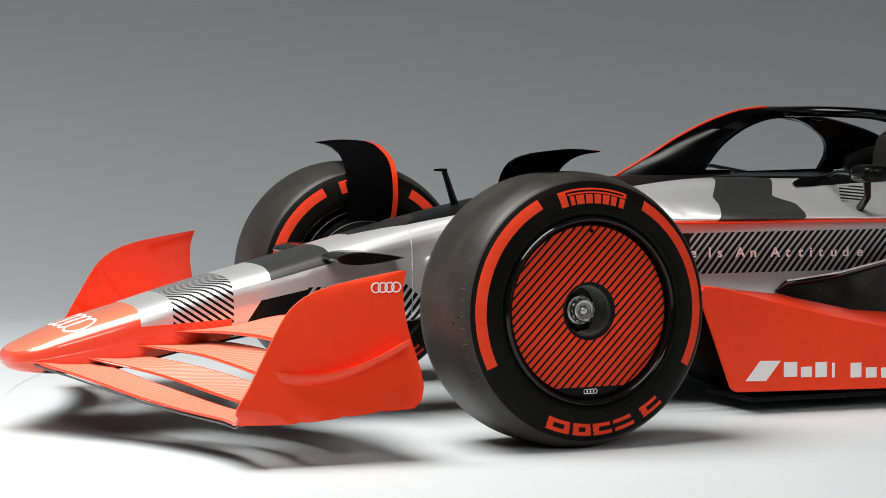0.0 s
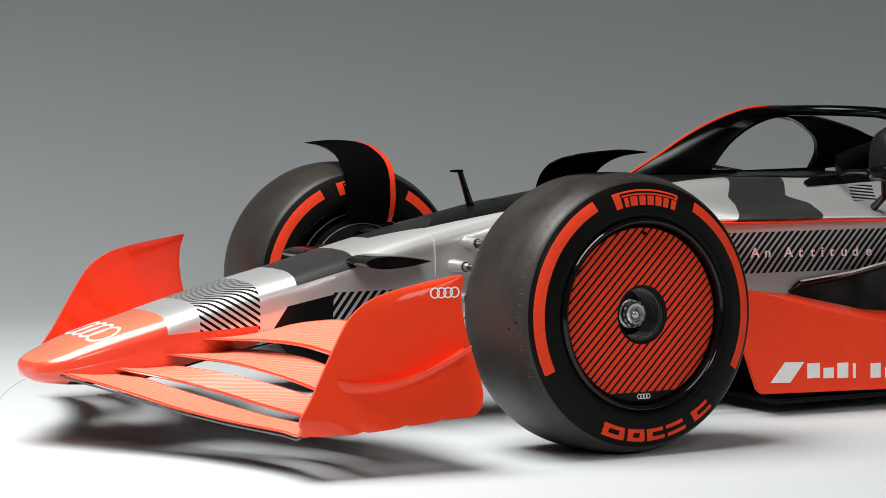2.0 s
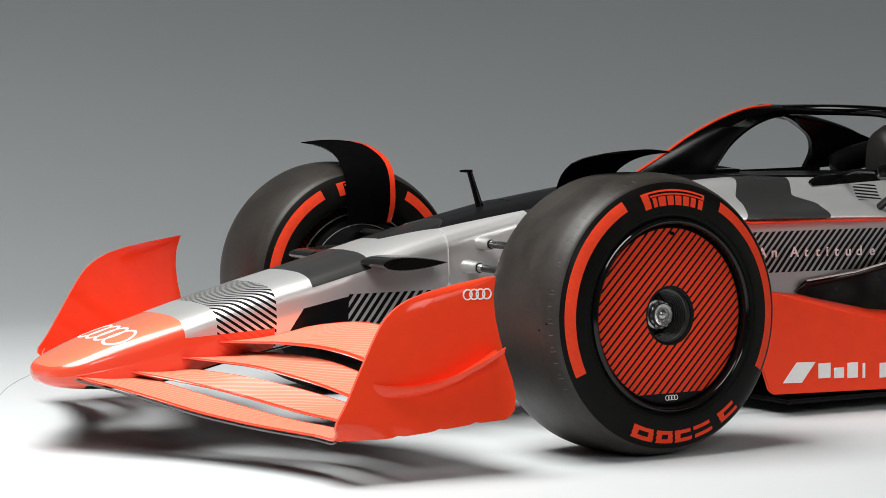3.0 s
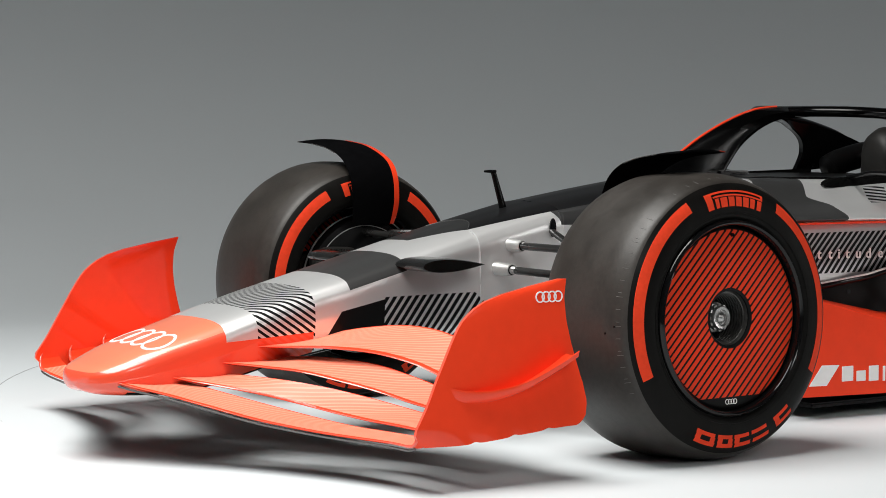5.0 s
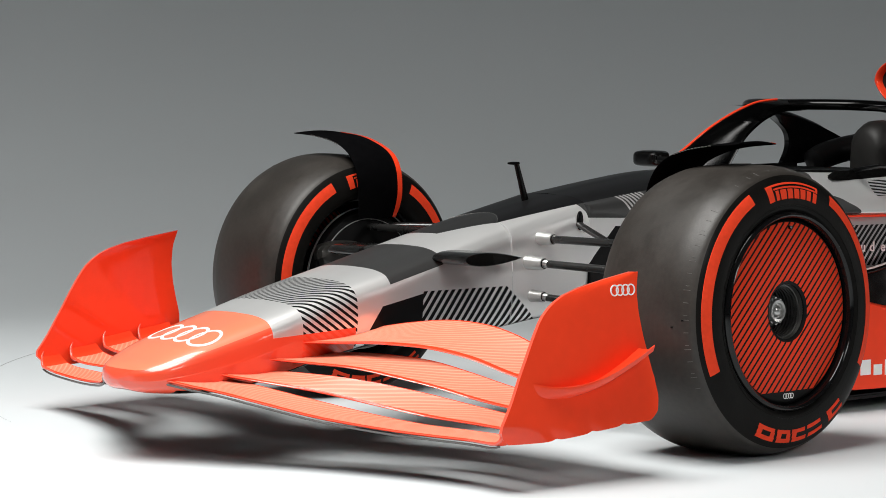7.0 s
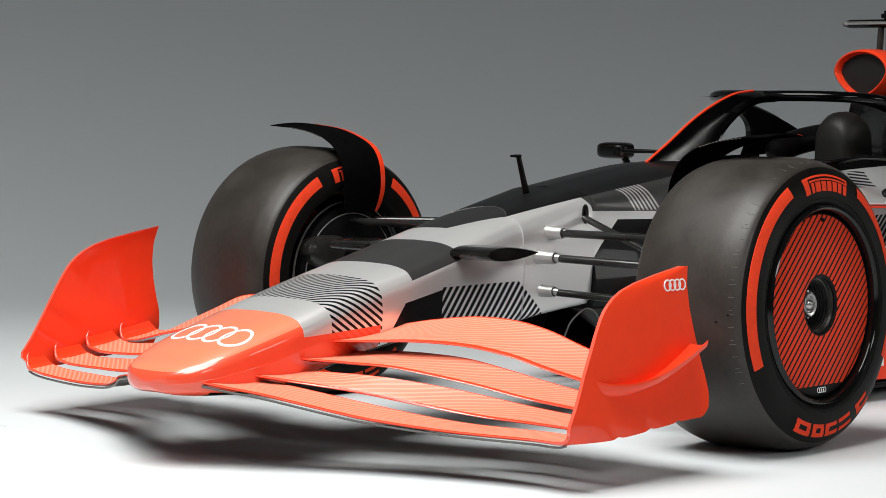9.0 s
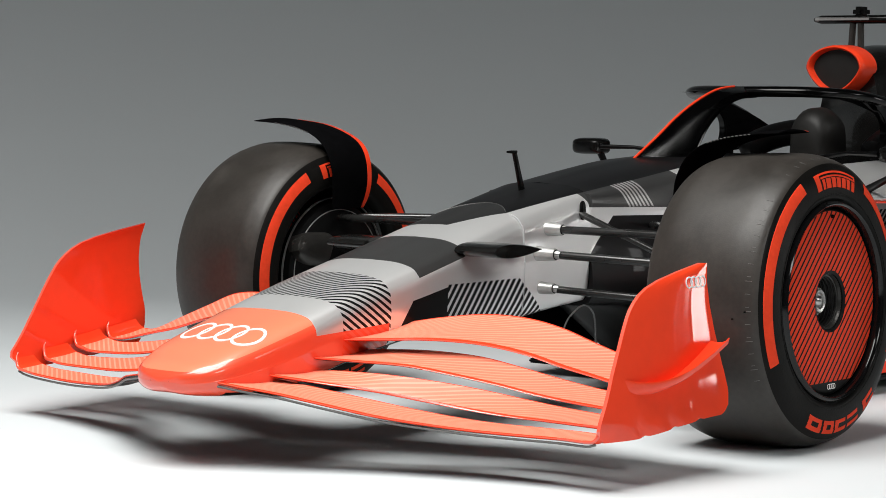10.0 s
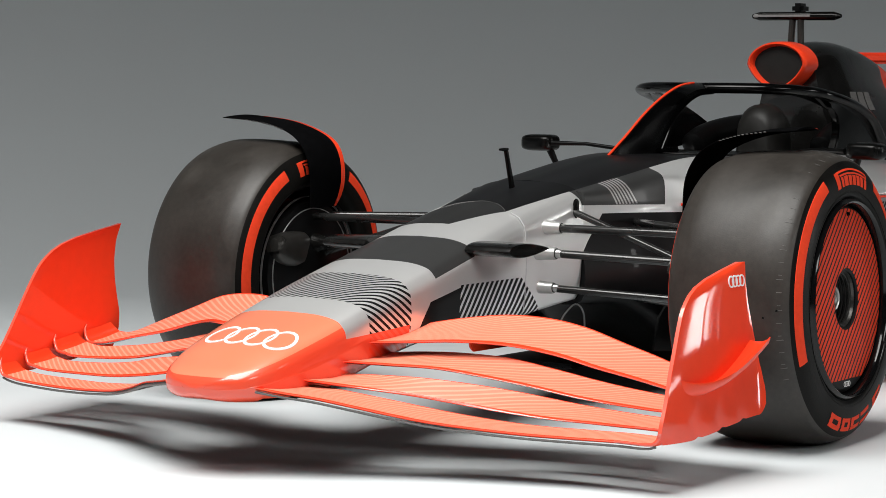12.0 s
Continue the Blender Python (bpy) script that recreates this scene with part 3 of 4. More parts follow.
def end_plate(side):
    """Rows run down the plate from the swept edge to the flared foot."""
    lead = spline(EP_EDGE, 4)
    zt = [q[1] for q in lead][::-1]
    xt = [q[0] for q in lead][::-1]
    zs = list(np.linspace(0.112, 0.48, 26))
    outer, inner = [], []
    for z in zs:
        x_lead = float(np.interp(z, zt, xt)) if z > 0.15 else -0.940 + 0.035 * ((0.15 - z) / 0.038) ** 2
        x_trail = float(np.interp(z, [0.11, 0.15, 0.20, 0.26, 0.31, 0.37, 0.43, 0.482], [-0.455, -0.446, -0.452, -0.468, -0.480, -0.489, -0.489, -0.476]))
        ro, ri = [], []
        for k in range(121):
            u = k / 120
            x = x_lead + (x_trail - x_lead) * u
            foot = eased(max(0.0, (0.185 - z) / 0.073))
            lobe = nick = 0.0
            for a0, a1 in ((-0.20, 0.29), (0.29, 0.54), (0.54, 0.76), (0.76, 1.30)):
                if a0 <= u < a1:
                    w = (u - a0) / (a1 - a0)
                    lobe = eased(w / 0.55) * (1 - eased((u - a1 + 0.08) / 0.08))
            for a1 in (0.29, 0.54, 0.76):
                nick += math.exp(-((u - a1) / 0.024) ** 2)
            bottom = 0.112 + 0.024 * eased((u - 0.15) / 0.85) + 0.0035 * nick + 0.022 * max(0.0, (u - 0.93) / 0.07) ** 2
            zz = bottom + (z - 0.112) * (0.482 - bottom) / (0.482 - 0.112)
            y = plate_y(z, u) + 0.0027 * foot * lobe - 0.020 * eased((0.152 - z) / 0.04) * max(0.0, 1 - u / 0.30) ** 2
            ro.append((x, side * y, zz))
            th = 0.006 * (1 - 0.5 * u) + 0.003
            ri.append((x, side * (y - th), zz))
        outer.append(ro)
        inner.append(ri)
    bm = bmesh.new()
    rims = []
    o = [[bm.verts.new(q) for q in r] for r in outer]
    i = [[bm.verts.new(q) for q in r] for r in inner]
    for m in (o, i):
        for a, b in zip(m[:-1], m[1:]):
            for k in range(120):
                bm.faces.new((a[k], a[k + 1], b[k + 1], b[k]))
    for k in range(120):
        bm.faces.new((o[0][k], o[0][k + 1], i[0][k + 1], i[0][k]))
        rims.append(bm.faces.new((o[-1][k], o[-1][k + 1], i[-1][k + 1], i[-1][k])))
    for r in range(len(zs) - 1):
        rims.append(bm.faces.new((o[r][0], o[r + 1][0], i[r + 1][0], i[r][0])))
        bm.faces.new((o[r][-1], o[r + 1][-1], i[r + 1][-1], i[r][-1]))
    for f in rims:
        f.material_index = 1
    return bm


def canard(side):
    """Curved blade on the outer face of the end plate."""
    rows = []
    for q in spline([(-0.838, 0.238, 0.000), (-0.79, 0.228, 0.016), (-0.72, 0.228, 0.029), (-0.64, 0.244, 0.039), (-0.56, 0.276, 0.047), (-0.497, 0.308, 0.053)], 6):
        x, z, w = q
        y0 = 0.938
        z -= 0.006
        half = [(0.0, 0.003), (0.35, 0.001), (0.65, 0.002), (0.88, 0.007), (1.0, 0.014), (1.03, 0.012), (0.94, -0.001), (0.65, -0.009), (0.35, -0.014), (0.0, -0.018)]
        rows.append([(x, side * (y0 + w * u), z + dz) for u, dz in half])
    return grid_mesh(rows, True, True)


for side in (-1, 1):
    out = Matrix.Translation((-0.005, -0.018 - 0.034 * 0.47, -0.003)) @ Matrix(((1, 0, 0, 0), (0, 1, 0.034, 0), (0, 0, 1, 0), (0, 0, 0, 1))) if side < 0 else Matrix.Translation((0.0, -0.012, 0.009))
    ep = part("end_plate", soften(end_plate(side), 0.0032, 3), [red, edge_paint], car, "glossy red wing end plate")
    ep.data.transform(out)
    part("canard", soften(canard(side), 0.0015), red, ep).data.transform(out)
    for k in range(4):
        x = -0.561 + 0.0180 * k
        part("logo_ring", ring_mark((x, side * (plate_y(0.440, 0.85) - 0.0003), 0.440), (1, 0, 0.10), (0, 0.128, -side), 0.0135, 0.0135, 0.0032, 0.002), white, ep, "white painted ring").data.transform(out)

# ---- front wheels ----
TYRE_WIDTH = 0.347
TYRE = [(0.034, 0.235), (0.014, 0.243), (0.002, 0.254), (0.0, 0.270), (0.0008, 0.285), (0.0024, 0.2975), (0.006, 0.312), (0.0117, 0.325), (0.024, 0.3412), (0.048, 0.3515), (0.085, 0.3600)]
TYRE = TYRE + [(TYRE_WIDTH / 2, 0.3622)] + [(TYRE_WIDTH - y, r) for y, r in TYRE[::-1]]


def side_y(r):
    return float(np.interp(r, (0.270, 0.285, 0.2975, 0.312, 0.325, 0.338), (0.0, 0.0008, 0.0024, 0.006, 0.0117, 0.0205)))


def arc_band(r0, r1, a0, a1, y, n=40, thick=0.0014):
    """A raised band that follows the sidewall between two radii; angles clockwise from the top."""
    rs = [r0 + (r1 - r0) * k / 4 for k in range(5)]
    prof = [(side_y(r0) + 0.002, r0)] + [(side_y(r) - thick + y, r) for r in rs] + [(side_y(r1) + 0.002, r1), (side_y(r0) + 0.002, r0)]
    return lathe(prof, n, (0, 0, 0), a0, a1)


def wheel(x, side):
    """A wheel built about its own centre; y runs from the face that is seen to the one behind."""
    hub = part("wheel", lathe([(0.040, 0.250), (0.030, 0.247), (0.026, 0.240), (0.034, 0.232), (0.060, 0.228), (0.10, 0.222), (0.20, 0.222), (0.307, 0.228), (0.315, 0.246), (0.307, 0.252)], 96), rim_black, car, "gloss black wheel rim")
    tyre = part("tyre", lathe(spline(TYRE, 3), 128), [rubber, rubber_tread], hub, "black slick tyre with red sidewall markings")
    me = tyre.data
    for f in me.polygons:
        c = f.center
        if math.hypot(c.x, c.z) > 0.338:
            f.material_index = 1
    a = 1.5
    for face, r_in, r_out in ((0.0, 0.2980, 0.3250), (1.0, 0.2900, 0.3205)):
        def put(name, bm, mat, label):
            if face:
                bmesh.ops.transform(bm, matrix=Matrix(((-1, 0, 0, 0), (0, -1, 0, TYRE_WIDTH), (0, 0, 1, 0), (0, 0, 0, 1))), verts=bm.verts)
            return part(name, bm, mat, hub, label)
        put("sidewall_band", arc_band(r_in, r_out, a + 28.5, a + 117, 0.0003, 48), mark_red, "red curved sidewall band")
        put("sidewall_band", arc_band(r_in, r_out, a - 117, a - 28.5, 0.0003, 48), mark_red, "red curved sidewall band")
        # maker's mark as plain blocks: a long bar over short upright ones
        put("sidewall_mark", arc_band(0.3140, 0.3185, a - 18.5, a + 18.5, 0.0003, 24), mark_red, "red bar of a sidewall mark")
        put("sidewall_mark", arc_band(0.3050, 0.3090, a - 13.6, a + 18.5, 0.0003, 24), mark_red, "red bar of a sidewall mark")
        put("sidewall_mark", arc_band(0.3090, 0.3140, a + 17.0, a + 18.5, 0.0003, 3), mark_red, "red block of a sidewall mark")
        put("sidewall_mark", arc_band(0.2785, 0.3140, a - 18.5, a - 14.4, 0.0003, 4), mark_red, "red block of a sidewall mark")
        for b0, b1 in ((-12.8, -10.4), (-9.4, -5.0), (-4.0, -0.2), (0.8, 4.6), (5.6, 9.4), (10.4, 13.6), (15.2, 18.2)):
            put("sidewall_mark", arc_band(0.2785, 0.3025, a + b0, a + b1, 0.0003, 5), mark_red, "red block of a sidewall mark")
        for b0, b1, near_end, far_end in ((139.5, 151.0, 0, 3.4), (156.5, 167.0, 0, 0), (168.8, 178.6, 0, 3.2), (180.0, 189.6, 2.8, 3.2), (191.5, 204.0, 3.0, 3.4)):
            put("sidewall_mark", arc_band(0.2905, 0.3000, a + b0, a + b1, 0.0003, 6), mark_red, "red block of a sidewall mark")
            put("sidewall_mark", arc_band(0.3120, 0.3222, a + b0 - 1.0, a + b1 - 1.0, 0.0003, 6), mark_red, "red block of a sidewall mark")
            if far_end:
                put("sidewall_mark", arc_band(0.3000, 0.3120, a + b1 - far_end - 0.5, a + b1 - 0.5, 0.0003, 4), mark_red, "red block of a sidewall mark")
            if near_end:
                put("sidewall_mark", arc_band(0.3000, 0.3120, a + b0 - 0.5, a + b0 + near_end - 0.5, 0.0003, 4), mark_red, "red block of a sidewall mark")
    cover = part("wheel_cover", lathe([(0.030, 0.0665), (0.017, 0.068), (0.0145, 0.072), (0.013, 0.080), (0.0135, 0.218), (0.019, 0.226), (0.028, 0.231)], 96), cover_paint, hub, "red wheel cover with black diagonal stripes")
    for r in (0.262,):
        part("sidewall_rib", lathe([(0.004, r - 0.0016), (-0.0008, r - 0.0005), (-0.0008, r + 0.0005), (0.004, r + 0.0016)], 96), rubber, hub)
    part("cover_lip", lathe([(0.032, 0.229), (0.014, 0.2300), (0.002, 0.2315), (-0.004, 0.2345), (-0.006, 0.238), (-0.002, 0.243), (0.010, 0.248)], 96), rim_black, hub)
    bore = [(0.019, 0.068), (0.026, 0.0665)]
    for k in range(9):
        y = 0.028 + 0.0095 * k
        bore += [(y, 0.0655), (y + 0.003, 0.0655), (y + 0.004, 0.0625), (y + 0.007, 0.0625)]
    part("hub_bore", lathe(bore + [(0.116, 0.061), (0.116, 0.0005)], 64), bore_metal, hub, "dark ribbed hub recess")
    # wheel nut with castellated ring
    nut = [(0.050, 0.0005), (0.0505, 0.008), (0.054, 0.015), (0.060, 0.019), (0.060, 0.024), (0.055, 0.026), (0.054, 0.034), (0.058, 0.038), (0.075, 0.040), (0.077, 0.047), (0.13, 0.049)]
    part("wheel_nut", lathe([(y - 0.012, r * 0.80) for y, r in nut], 48), nut_metal, hub, "machined grey wheel nut")
    for k in range(12):
        an = 2 * math.pi * k / 12
        bm = box(0, 0.054, 0.0310, 0.011, 0.012, 0.007, 0.002)
        bmesh.ops.transform(bm, matrix=Matrix.Rotation(an, 4, "Y"), verts=bm.verts)
        part("nut_lug", bm, nut_metal, hub)
    for k in range(30):
        ang = -27 + 6.3 * k + 1.5 * (k % 2) if k < 10 else -120 + 3.9 * (k - 10) + 1.1 * (k % 3)
        tick = box(0, 0, 0, 0.0013, 0.009 + 0.004 * (k % 3), 0.0012, 0.0003, 1)
        bmesh.ops.transform(tick, matrix=Matrix.Rotation(radians(ang), 4, "Y") @ Matrix.Translation((0, 0.040, 0.3488)) @ Matrix.Rotation(radians(20), 4, "X"), verts=tick.verts)
        part("moulding_tick", tick, tick_grey, hub, "pale moulding tick on the tyre shoulder")
    for y, ang in ((0.063, -93.4), (0.029, -90.6)):
        pin = lathe([(0.0, 0.0003), (0.0, 0.0028), (0.003, 0.003)], 12)
        bmesh.ops.transform(pin, matrix=Matrix.Rotation(radians(ang), 4, "Y") @ Matrix.Translation((0, y + 0.012, 0.3600)) @ Matrix.Rotation(radians(-90), 4, "X"), verts=pin.verts)
        part("tread_pin", pin, black, hub, "small dark pin hole in the tread")
    part("cover_valve", lathe([(0.0075, 0.0005), (0.0075, 0.004), (0.014, 0.005)], 16, (0.008, 0, 0.207)), rim_black, hub)
    for k in range(4):
        part("logo_ring", ring_mark((-0.0135 + 0.009 * k, 0.0128, -0.2075), (1, 0, 0), (0, 0, 1), 0.0064, 0.0068, 0.0016, 0.001, 24), white, hub, "white painted ring")
    # inner side: brake drum, duct and a bright scoop edge
    part("brake_drum", lathe([(0.296, 0.205), (0.329, 0.195), (0.339, 0.15), (0.344, 0.10), (0.356, 0.06), (0.356, 0.0005)], 64), black, hub, "black carbon brake drum")
    part("drum_ring", lathe([(0.330, 0.1795), (0.335, 0.178), (0.335, 0.1765), (0.330, 0.175)], 96), chrome, hub, "thin bright ring on the brake drum")
    part("drum_ring", lathe([(0.317, 0.2135), (0.322, 0.212), (0.322, 0.2105), (0.317, 0.209)], 96), chrome, hub, "thin bright ring on the inner rim")
    if side < 0:
        hub.matrix_world = Matrix.Translation((x, -0.9893, 0.3612)) @ Matrix.Rotation(radians(1.36), 4, "Z") @ Matrix.Rotation(radians(-1.6), 4, "X")
    else:
        hub.matrix_world = Matrix.Translation((x, 0.943, 0.3570)) @ Matrix.Rotation(radians(-1.36), 4, "Z") @ Matrix.Rotation(radians(1.6), 4, "X") @ Matrix.Rotation(math.pi, 4, "Z") @ Matrix.Diagonal((0.985, 0.985, 0.985, 1))
    return hub


wheel(0.0126, -1)
wheel(0.003, 1)


# brake ducts and uprights inside the wheels
def duct(side):
    rows = []
    for y, x, z, rx, rz in ((0.69, -0.05, 0.402, 0.120, 0.078), (0.65, -0.075, 0.405, 0.112, 0.066), (0.615, -0.095, 0.412, 0.098, 0.052), (0.598, -0.104, 0.416, 0.089, 0.045), (0.590, -0.105, 0.418, 0.076, 0.034), (0.588, -0.105, 0.418, 0.050, 0.020)):
        row = []
        for k in range(28):
            c, d = math.cos(2 * math.pi * k / 28), math.sin(2 * math.pi * k / 28)
            row.append((x + rx * math.copysign(abs(c) ** 0.7, c), side * (y + 0.10 * (c + 0.3) * rx), z + rz * math.copysign(abs(d) ** 0.7, d) - 0.25 * rx * c * (d < 0)))
        rows.append(row)
    return grid_mesh(rows, True, True)


for side in (-1, 1):
    part("brake_duct", duct(side), duct_metal, car, "dark metallic brake duct with a blunt end")

# ---- suspension ----
ARMS = [
    ((-0.043, 0.165, 0.503), (0.00, 0.66, 0.500), 0.0125),
    ((-0.085, 0.205, 0.440), (0.01, 0.66, 0.425), 0.0125),
    ((-0.073, 0.162, 0.350), (0.00, 0.66, 0.330), 0.0115),
    ((0.090, 0.150, 0.545), (0.03, 0.62, 0.390), 0.0105),
    ((0.42, 0.150, 0.500), (0.05, 0.66, 0.500), 0.0125),
    ((0.40, 0.140, 0.300), (0.05, 0.66, 0.300), 0.0125),
]
for side in (-1, 1):
    for a, b, r in ARMS:
        a, b = Vector((a[0], side * a[1], a[2])), Vector((b[0], side * b[1], b[2]))
        part("suspension_arm", tube([a, a + (b - a) * 0.06, a + (b - a) * 0.5, b], [r * 0.7, r, r, r], 14, 0.85), arm_carbon, car, "black carbon suspension arm")
    a, b = Vector((-0.085, side * 0.205, 0.440)), Vector((0.01, side * 0.66, 0.425))
    part("arm_fairing", tube([a.lerp(b, k) for k in (0.76, 0.78, 0.85, 0.94, 1.02)], [0.013, 0.017, 0.027, 0.040, 0.048], 20), fairing_weave if side < 0 else gloss_carbon, car, "woven carbon cone on the arm")
    for (x, y, z), r in (((-0.043, 0.178, 0.503), 0.0165), ((-0.088, 0.190, 0.440), 0.0170), ((-0.073, 0.175, 0.350), 0.0155)):
        sleeve = tube([(x - 0.016, side * (y - 0.06), z + 0.002), (x - 0.006, side * (y - 0.012), z + 0.001), (x, side * (y + 0.006), z), (x + 0.003, side * (y + 0.024), z), (x + 0.003, side * (y + 0.026), z)], [r * 1.25, r * 1.10, r, r * 0.96, r * 0.86], 20)
        collar = part("pickup_collar", sleeve, sleeve_silver, car, "silver sleeve round the arm pickup")
        mouth = tube([(x + 0.003, side * (y + 0.020), z), (x + 0.003, side * (y + 0.0268), z)], r * 0.80, 20)
        part("pickup_mouth", mouth, black, collar, "dark mouth of the pickup sleeve")
        part("pickup_boot", tube([(x + 0.003, side * (y + 0.022), z), (x + 0.005, side * (y + 0.034), z), (x + 0.008, side * (y + 0.040), z)], [r * 0.66, r * 0.72, r * 0.5], 16), nut_metal, collar, "machined arm joint")
    slot = [(0.090 + 0.010 * math.cos(2 * math.pi * k / 20), side * 0.178, 0.548 + 0.026 * math.sin(2 * math.pi * k / 20)) for k in range(20)]
    part("pushrod_slot", slab(slot, 0.012, (0, -side, 0)), black, car, "black pushrod slot")


# nose stub fairings
def stub(side):
    rows = []
    for y, s in ((0.150, 1.0), (0.20, 1.0), (0.245, 0.98), (0.275, 0.95), (0.279, 0.90)):
        row = []
        for k in range(24):
            a = 2 * math.pi * k / 24
            u = (1 - math.cos(a)) / 2
            th = 0.022 * (2.2 * math.sqrt(u) * (1 - u)) * s
            x = -0.425 + 0.215 * u * s + 0.008 * (1 - s)
            row.append((x, side * y, 0.462 + (th if math.sin(a) > 0 else -th) + 0.002))
        rows.append(row)
    return grid_mesh(rows, True, True)


for side in (-1, 1):
    part("nose_stub", stub(side), gloss_carbon, car, "black carbon teardrop stub on the nose")

# faint joint across the black deck where the hatch ends
for x0, bow, wide in ((-0.095, 5.6, 0.098),):
    hatch = []
    for k in range(17):
        y = wide * (k / 8 - 1)
        x = x0 - bow * y * y
        hatch.append((x, y, nose_z(x, y) + 0.0002))
    part("hatch_seam", tube(hatch, 0.0008, 6), fairing_weave, car, "faint grey hatch joint on the deck")

# pitot blade on the nose deck
rows = []
for z, x, c in ((0.575, 0.052, 0.034), (0.60, 0.047, 0.026), (0.65, 0.030, 0.021), (0.697, 0.014, 0.018)):
    rows.append([(x + c / 2 * math.cos(2 * math.pi * k / 12), 0.005 * math.sin(2 * math.pi * k / 12), z) for k in range(12)])
rod = part("pitot_blade", grid_mesh(rows, True, True), carbon, car, "black upright pitot blade")
part("pitot_tip", tube([(-0.018, 0, 0.7005), (0.0, 0, 0.7005), (0.022, 0, 0.7005)], [0.003, 0.0045, 0.004], 10), black, rod)


# loose cable looped under the chassis
cable = spline([(0.020, -0.150, 0.190), (0.035, -0.152, 0.225), (0.062, -0.154, 0.264), (0.122, -0.156, 0.292), (0.178, -0.150, 0.264), (0.198, -0.143, 0.194), (0.205, -0.136, 0.150)], 5)
part("cable", tube([tuple(q) for q in cable], 0.0024, 8), cable_grey, car, "thin grey cable looped under the chassis")

# ---- wheel-top flicks ----
FLICK_FRONT = [(0.874, 0.769), (0.79, 0.764), (0.72, 0.754), (0.66, 0.738), (0.613, 0.709), (0.585, 0.668), (0.572, 0.62), (0.570, 0.53)]
FLICK_REAR = [(0.850, 0.769), (0.745, 0.758), (0.665, 0.736), (0.608, 0.705), (0.582, 0.66), (0.577, 0.60), (0.588, 0.557), (0.606, 0.526)]


def flick(side, v0=0.0, v1=1.0, lift=0.0):
    """A bowed blade between a front and a rear edge; v0 and v1 pick a strip of its chord."""
    front, rear = spline(FLICK_FRONT, 6), spline(FLICK_REAR, 6)
    rows = []
    for i in range(len(front)):
        a, b = min(i + 1, len(front) - 1), max(i - 1, 0)
        run = front[a] - front[b] + rear[a] - rear[b]
        run = run / np.linalg.norm(run)
        out = np.array((run[1], -run[0]))
        top, low = [], []
        for k in range(9):
            v = v0 + (v1 - v0) * k / 8
            q = front[i] * (1 - v) + rear[i] * v
            bow = 0.006 * math.sin(math.pi * v)
            x = -0.075 + (0.170 + 0.010 * max(0.0, 1 - i / 10)) * v
            h = 0.0010 + 0.0016 * math.sin(math.pi * v)
            u, w = q + out * (bow + h + lift), q + out * (bow + (h - 0.0004 if lift else -h))
            top.append((x, side * u[0], u[1]))
            low.append((x, side * w[0], w[1]))
        rows.append(top + low[::-1])
    return grid_mesh(rows, True, True)


for side in (-1, 1):
    f = part("wheel_flick", flick(side), winglet_black, car, "black carbon winglet arched over the tyre")
    part("red_edge", flick(side, 0.900, 1.004, 0.0012), red, f, "red trailing edge stripe")
    edge = spline(FLICK_FRONT[1:4], 12)
    for k in range(0, 24, 2):
        y, z = edge[k]
        tooth = box(-0.0755, side * y, z, 0.005, 0.0060, 0.0026, 0.0007, 1)
        part("edge_tooth", tooth, tooth_pale, f, "pale tooth of the serrated edge")

# ---- halo and cockpit ----
hoop_half = spline([(1.150, 0.0, 0.867), (1.165, 0.10, 0.868), (1.215, 0.205, 0.867), (1.31, 0.285, 0.860), (1.43, 0.312, 0.842), (1.57, 0.318, 0.815), (1.70, 0.316, 0.772), (1.80, 0.31, 0.70)], 6)
hoop = [(q[0], -q[1], q[2]) for q in hoop_half[::-1]] + [tuple(q) for q in hoop_half[1:]]
halo = part("halo", tube(hoop, 0.024, 20, 0.68), halo_black, car, "black carbon halo hoop with a red stripe")
pillar = spline([(0.572, 0, 0.670), (0.688, 0, 0.732), (0.786, 0, 0.788), (0.885, 0, 0.833), (0.984, 0, 0.866), (1.06, 0, 0.878), (1.14, 0, 0.882)], 6)
back = spline([(0.858, 0, 0.668), (0.925, 0, 0.752), (0.985, 0, 0.799), (1.045, 0, 0.829), (1.106, 0, 0.846), (1.17, 0, 0.850), (1.22, 0, 0.852)], 6)
rows = []
for i, (q, r) in enumerate(zip(pillar, back)):
    u = i / (len(pillar) - 1)
    f, g = Vector(q), Vector(r)
    w = 0.020 + 0.012 * u
    m = f.lerp(g, 0.45)
    rows.append([f + Vector((0, -0.006, 0)), f + Vector((0, 0.006, 0)), m + Vector((0, w, 0)), g + Vector((0, w * 0.7, 0)), g + Vector((0.008, 0, -0.002)), g + Vector((0, -w * 0.7, 0)), m + Vector((0, -w, 0))])
part("halo_pillar", grid_mesh(rows, True, True), halo_black, halo)
for side in (-1, 1):
    bead = [Vector(r) + Vector((-0.004, side * (0.020 + 0.012 * i / (len(back) - 1)) * 0.78, 0.001)) for i, r in enumerate(back[:-4])]
    part("pillar_edge", tube(bead, 0.0030, 8), halo_black, halo, "raised glossy edge of the halo pillar")
part("pillar_foot", box(0.905, 0, 0.684, 0.115, 0.05, 0.012, 0.003), halo_black, halo)
part("halo_stripe", tube([(q[0] - 0.003, q[1], q[2] + 0.0015) for q in pillar[:-3]], 0.0036, 10), red, halo, "red stripe along the halo spine")
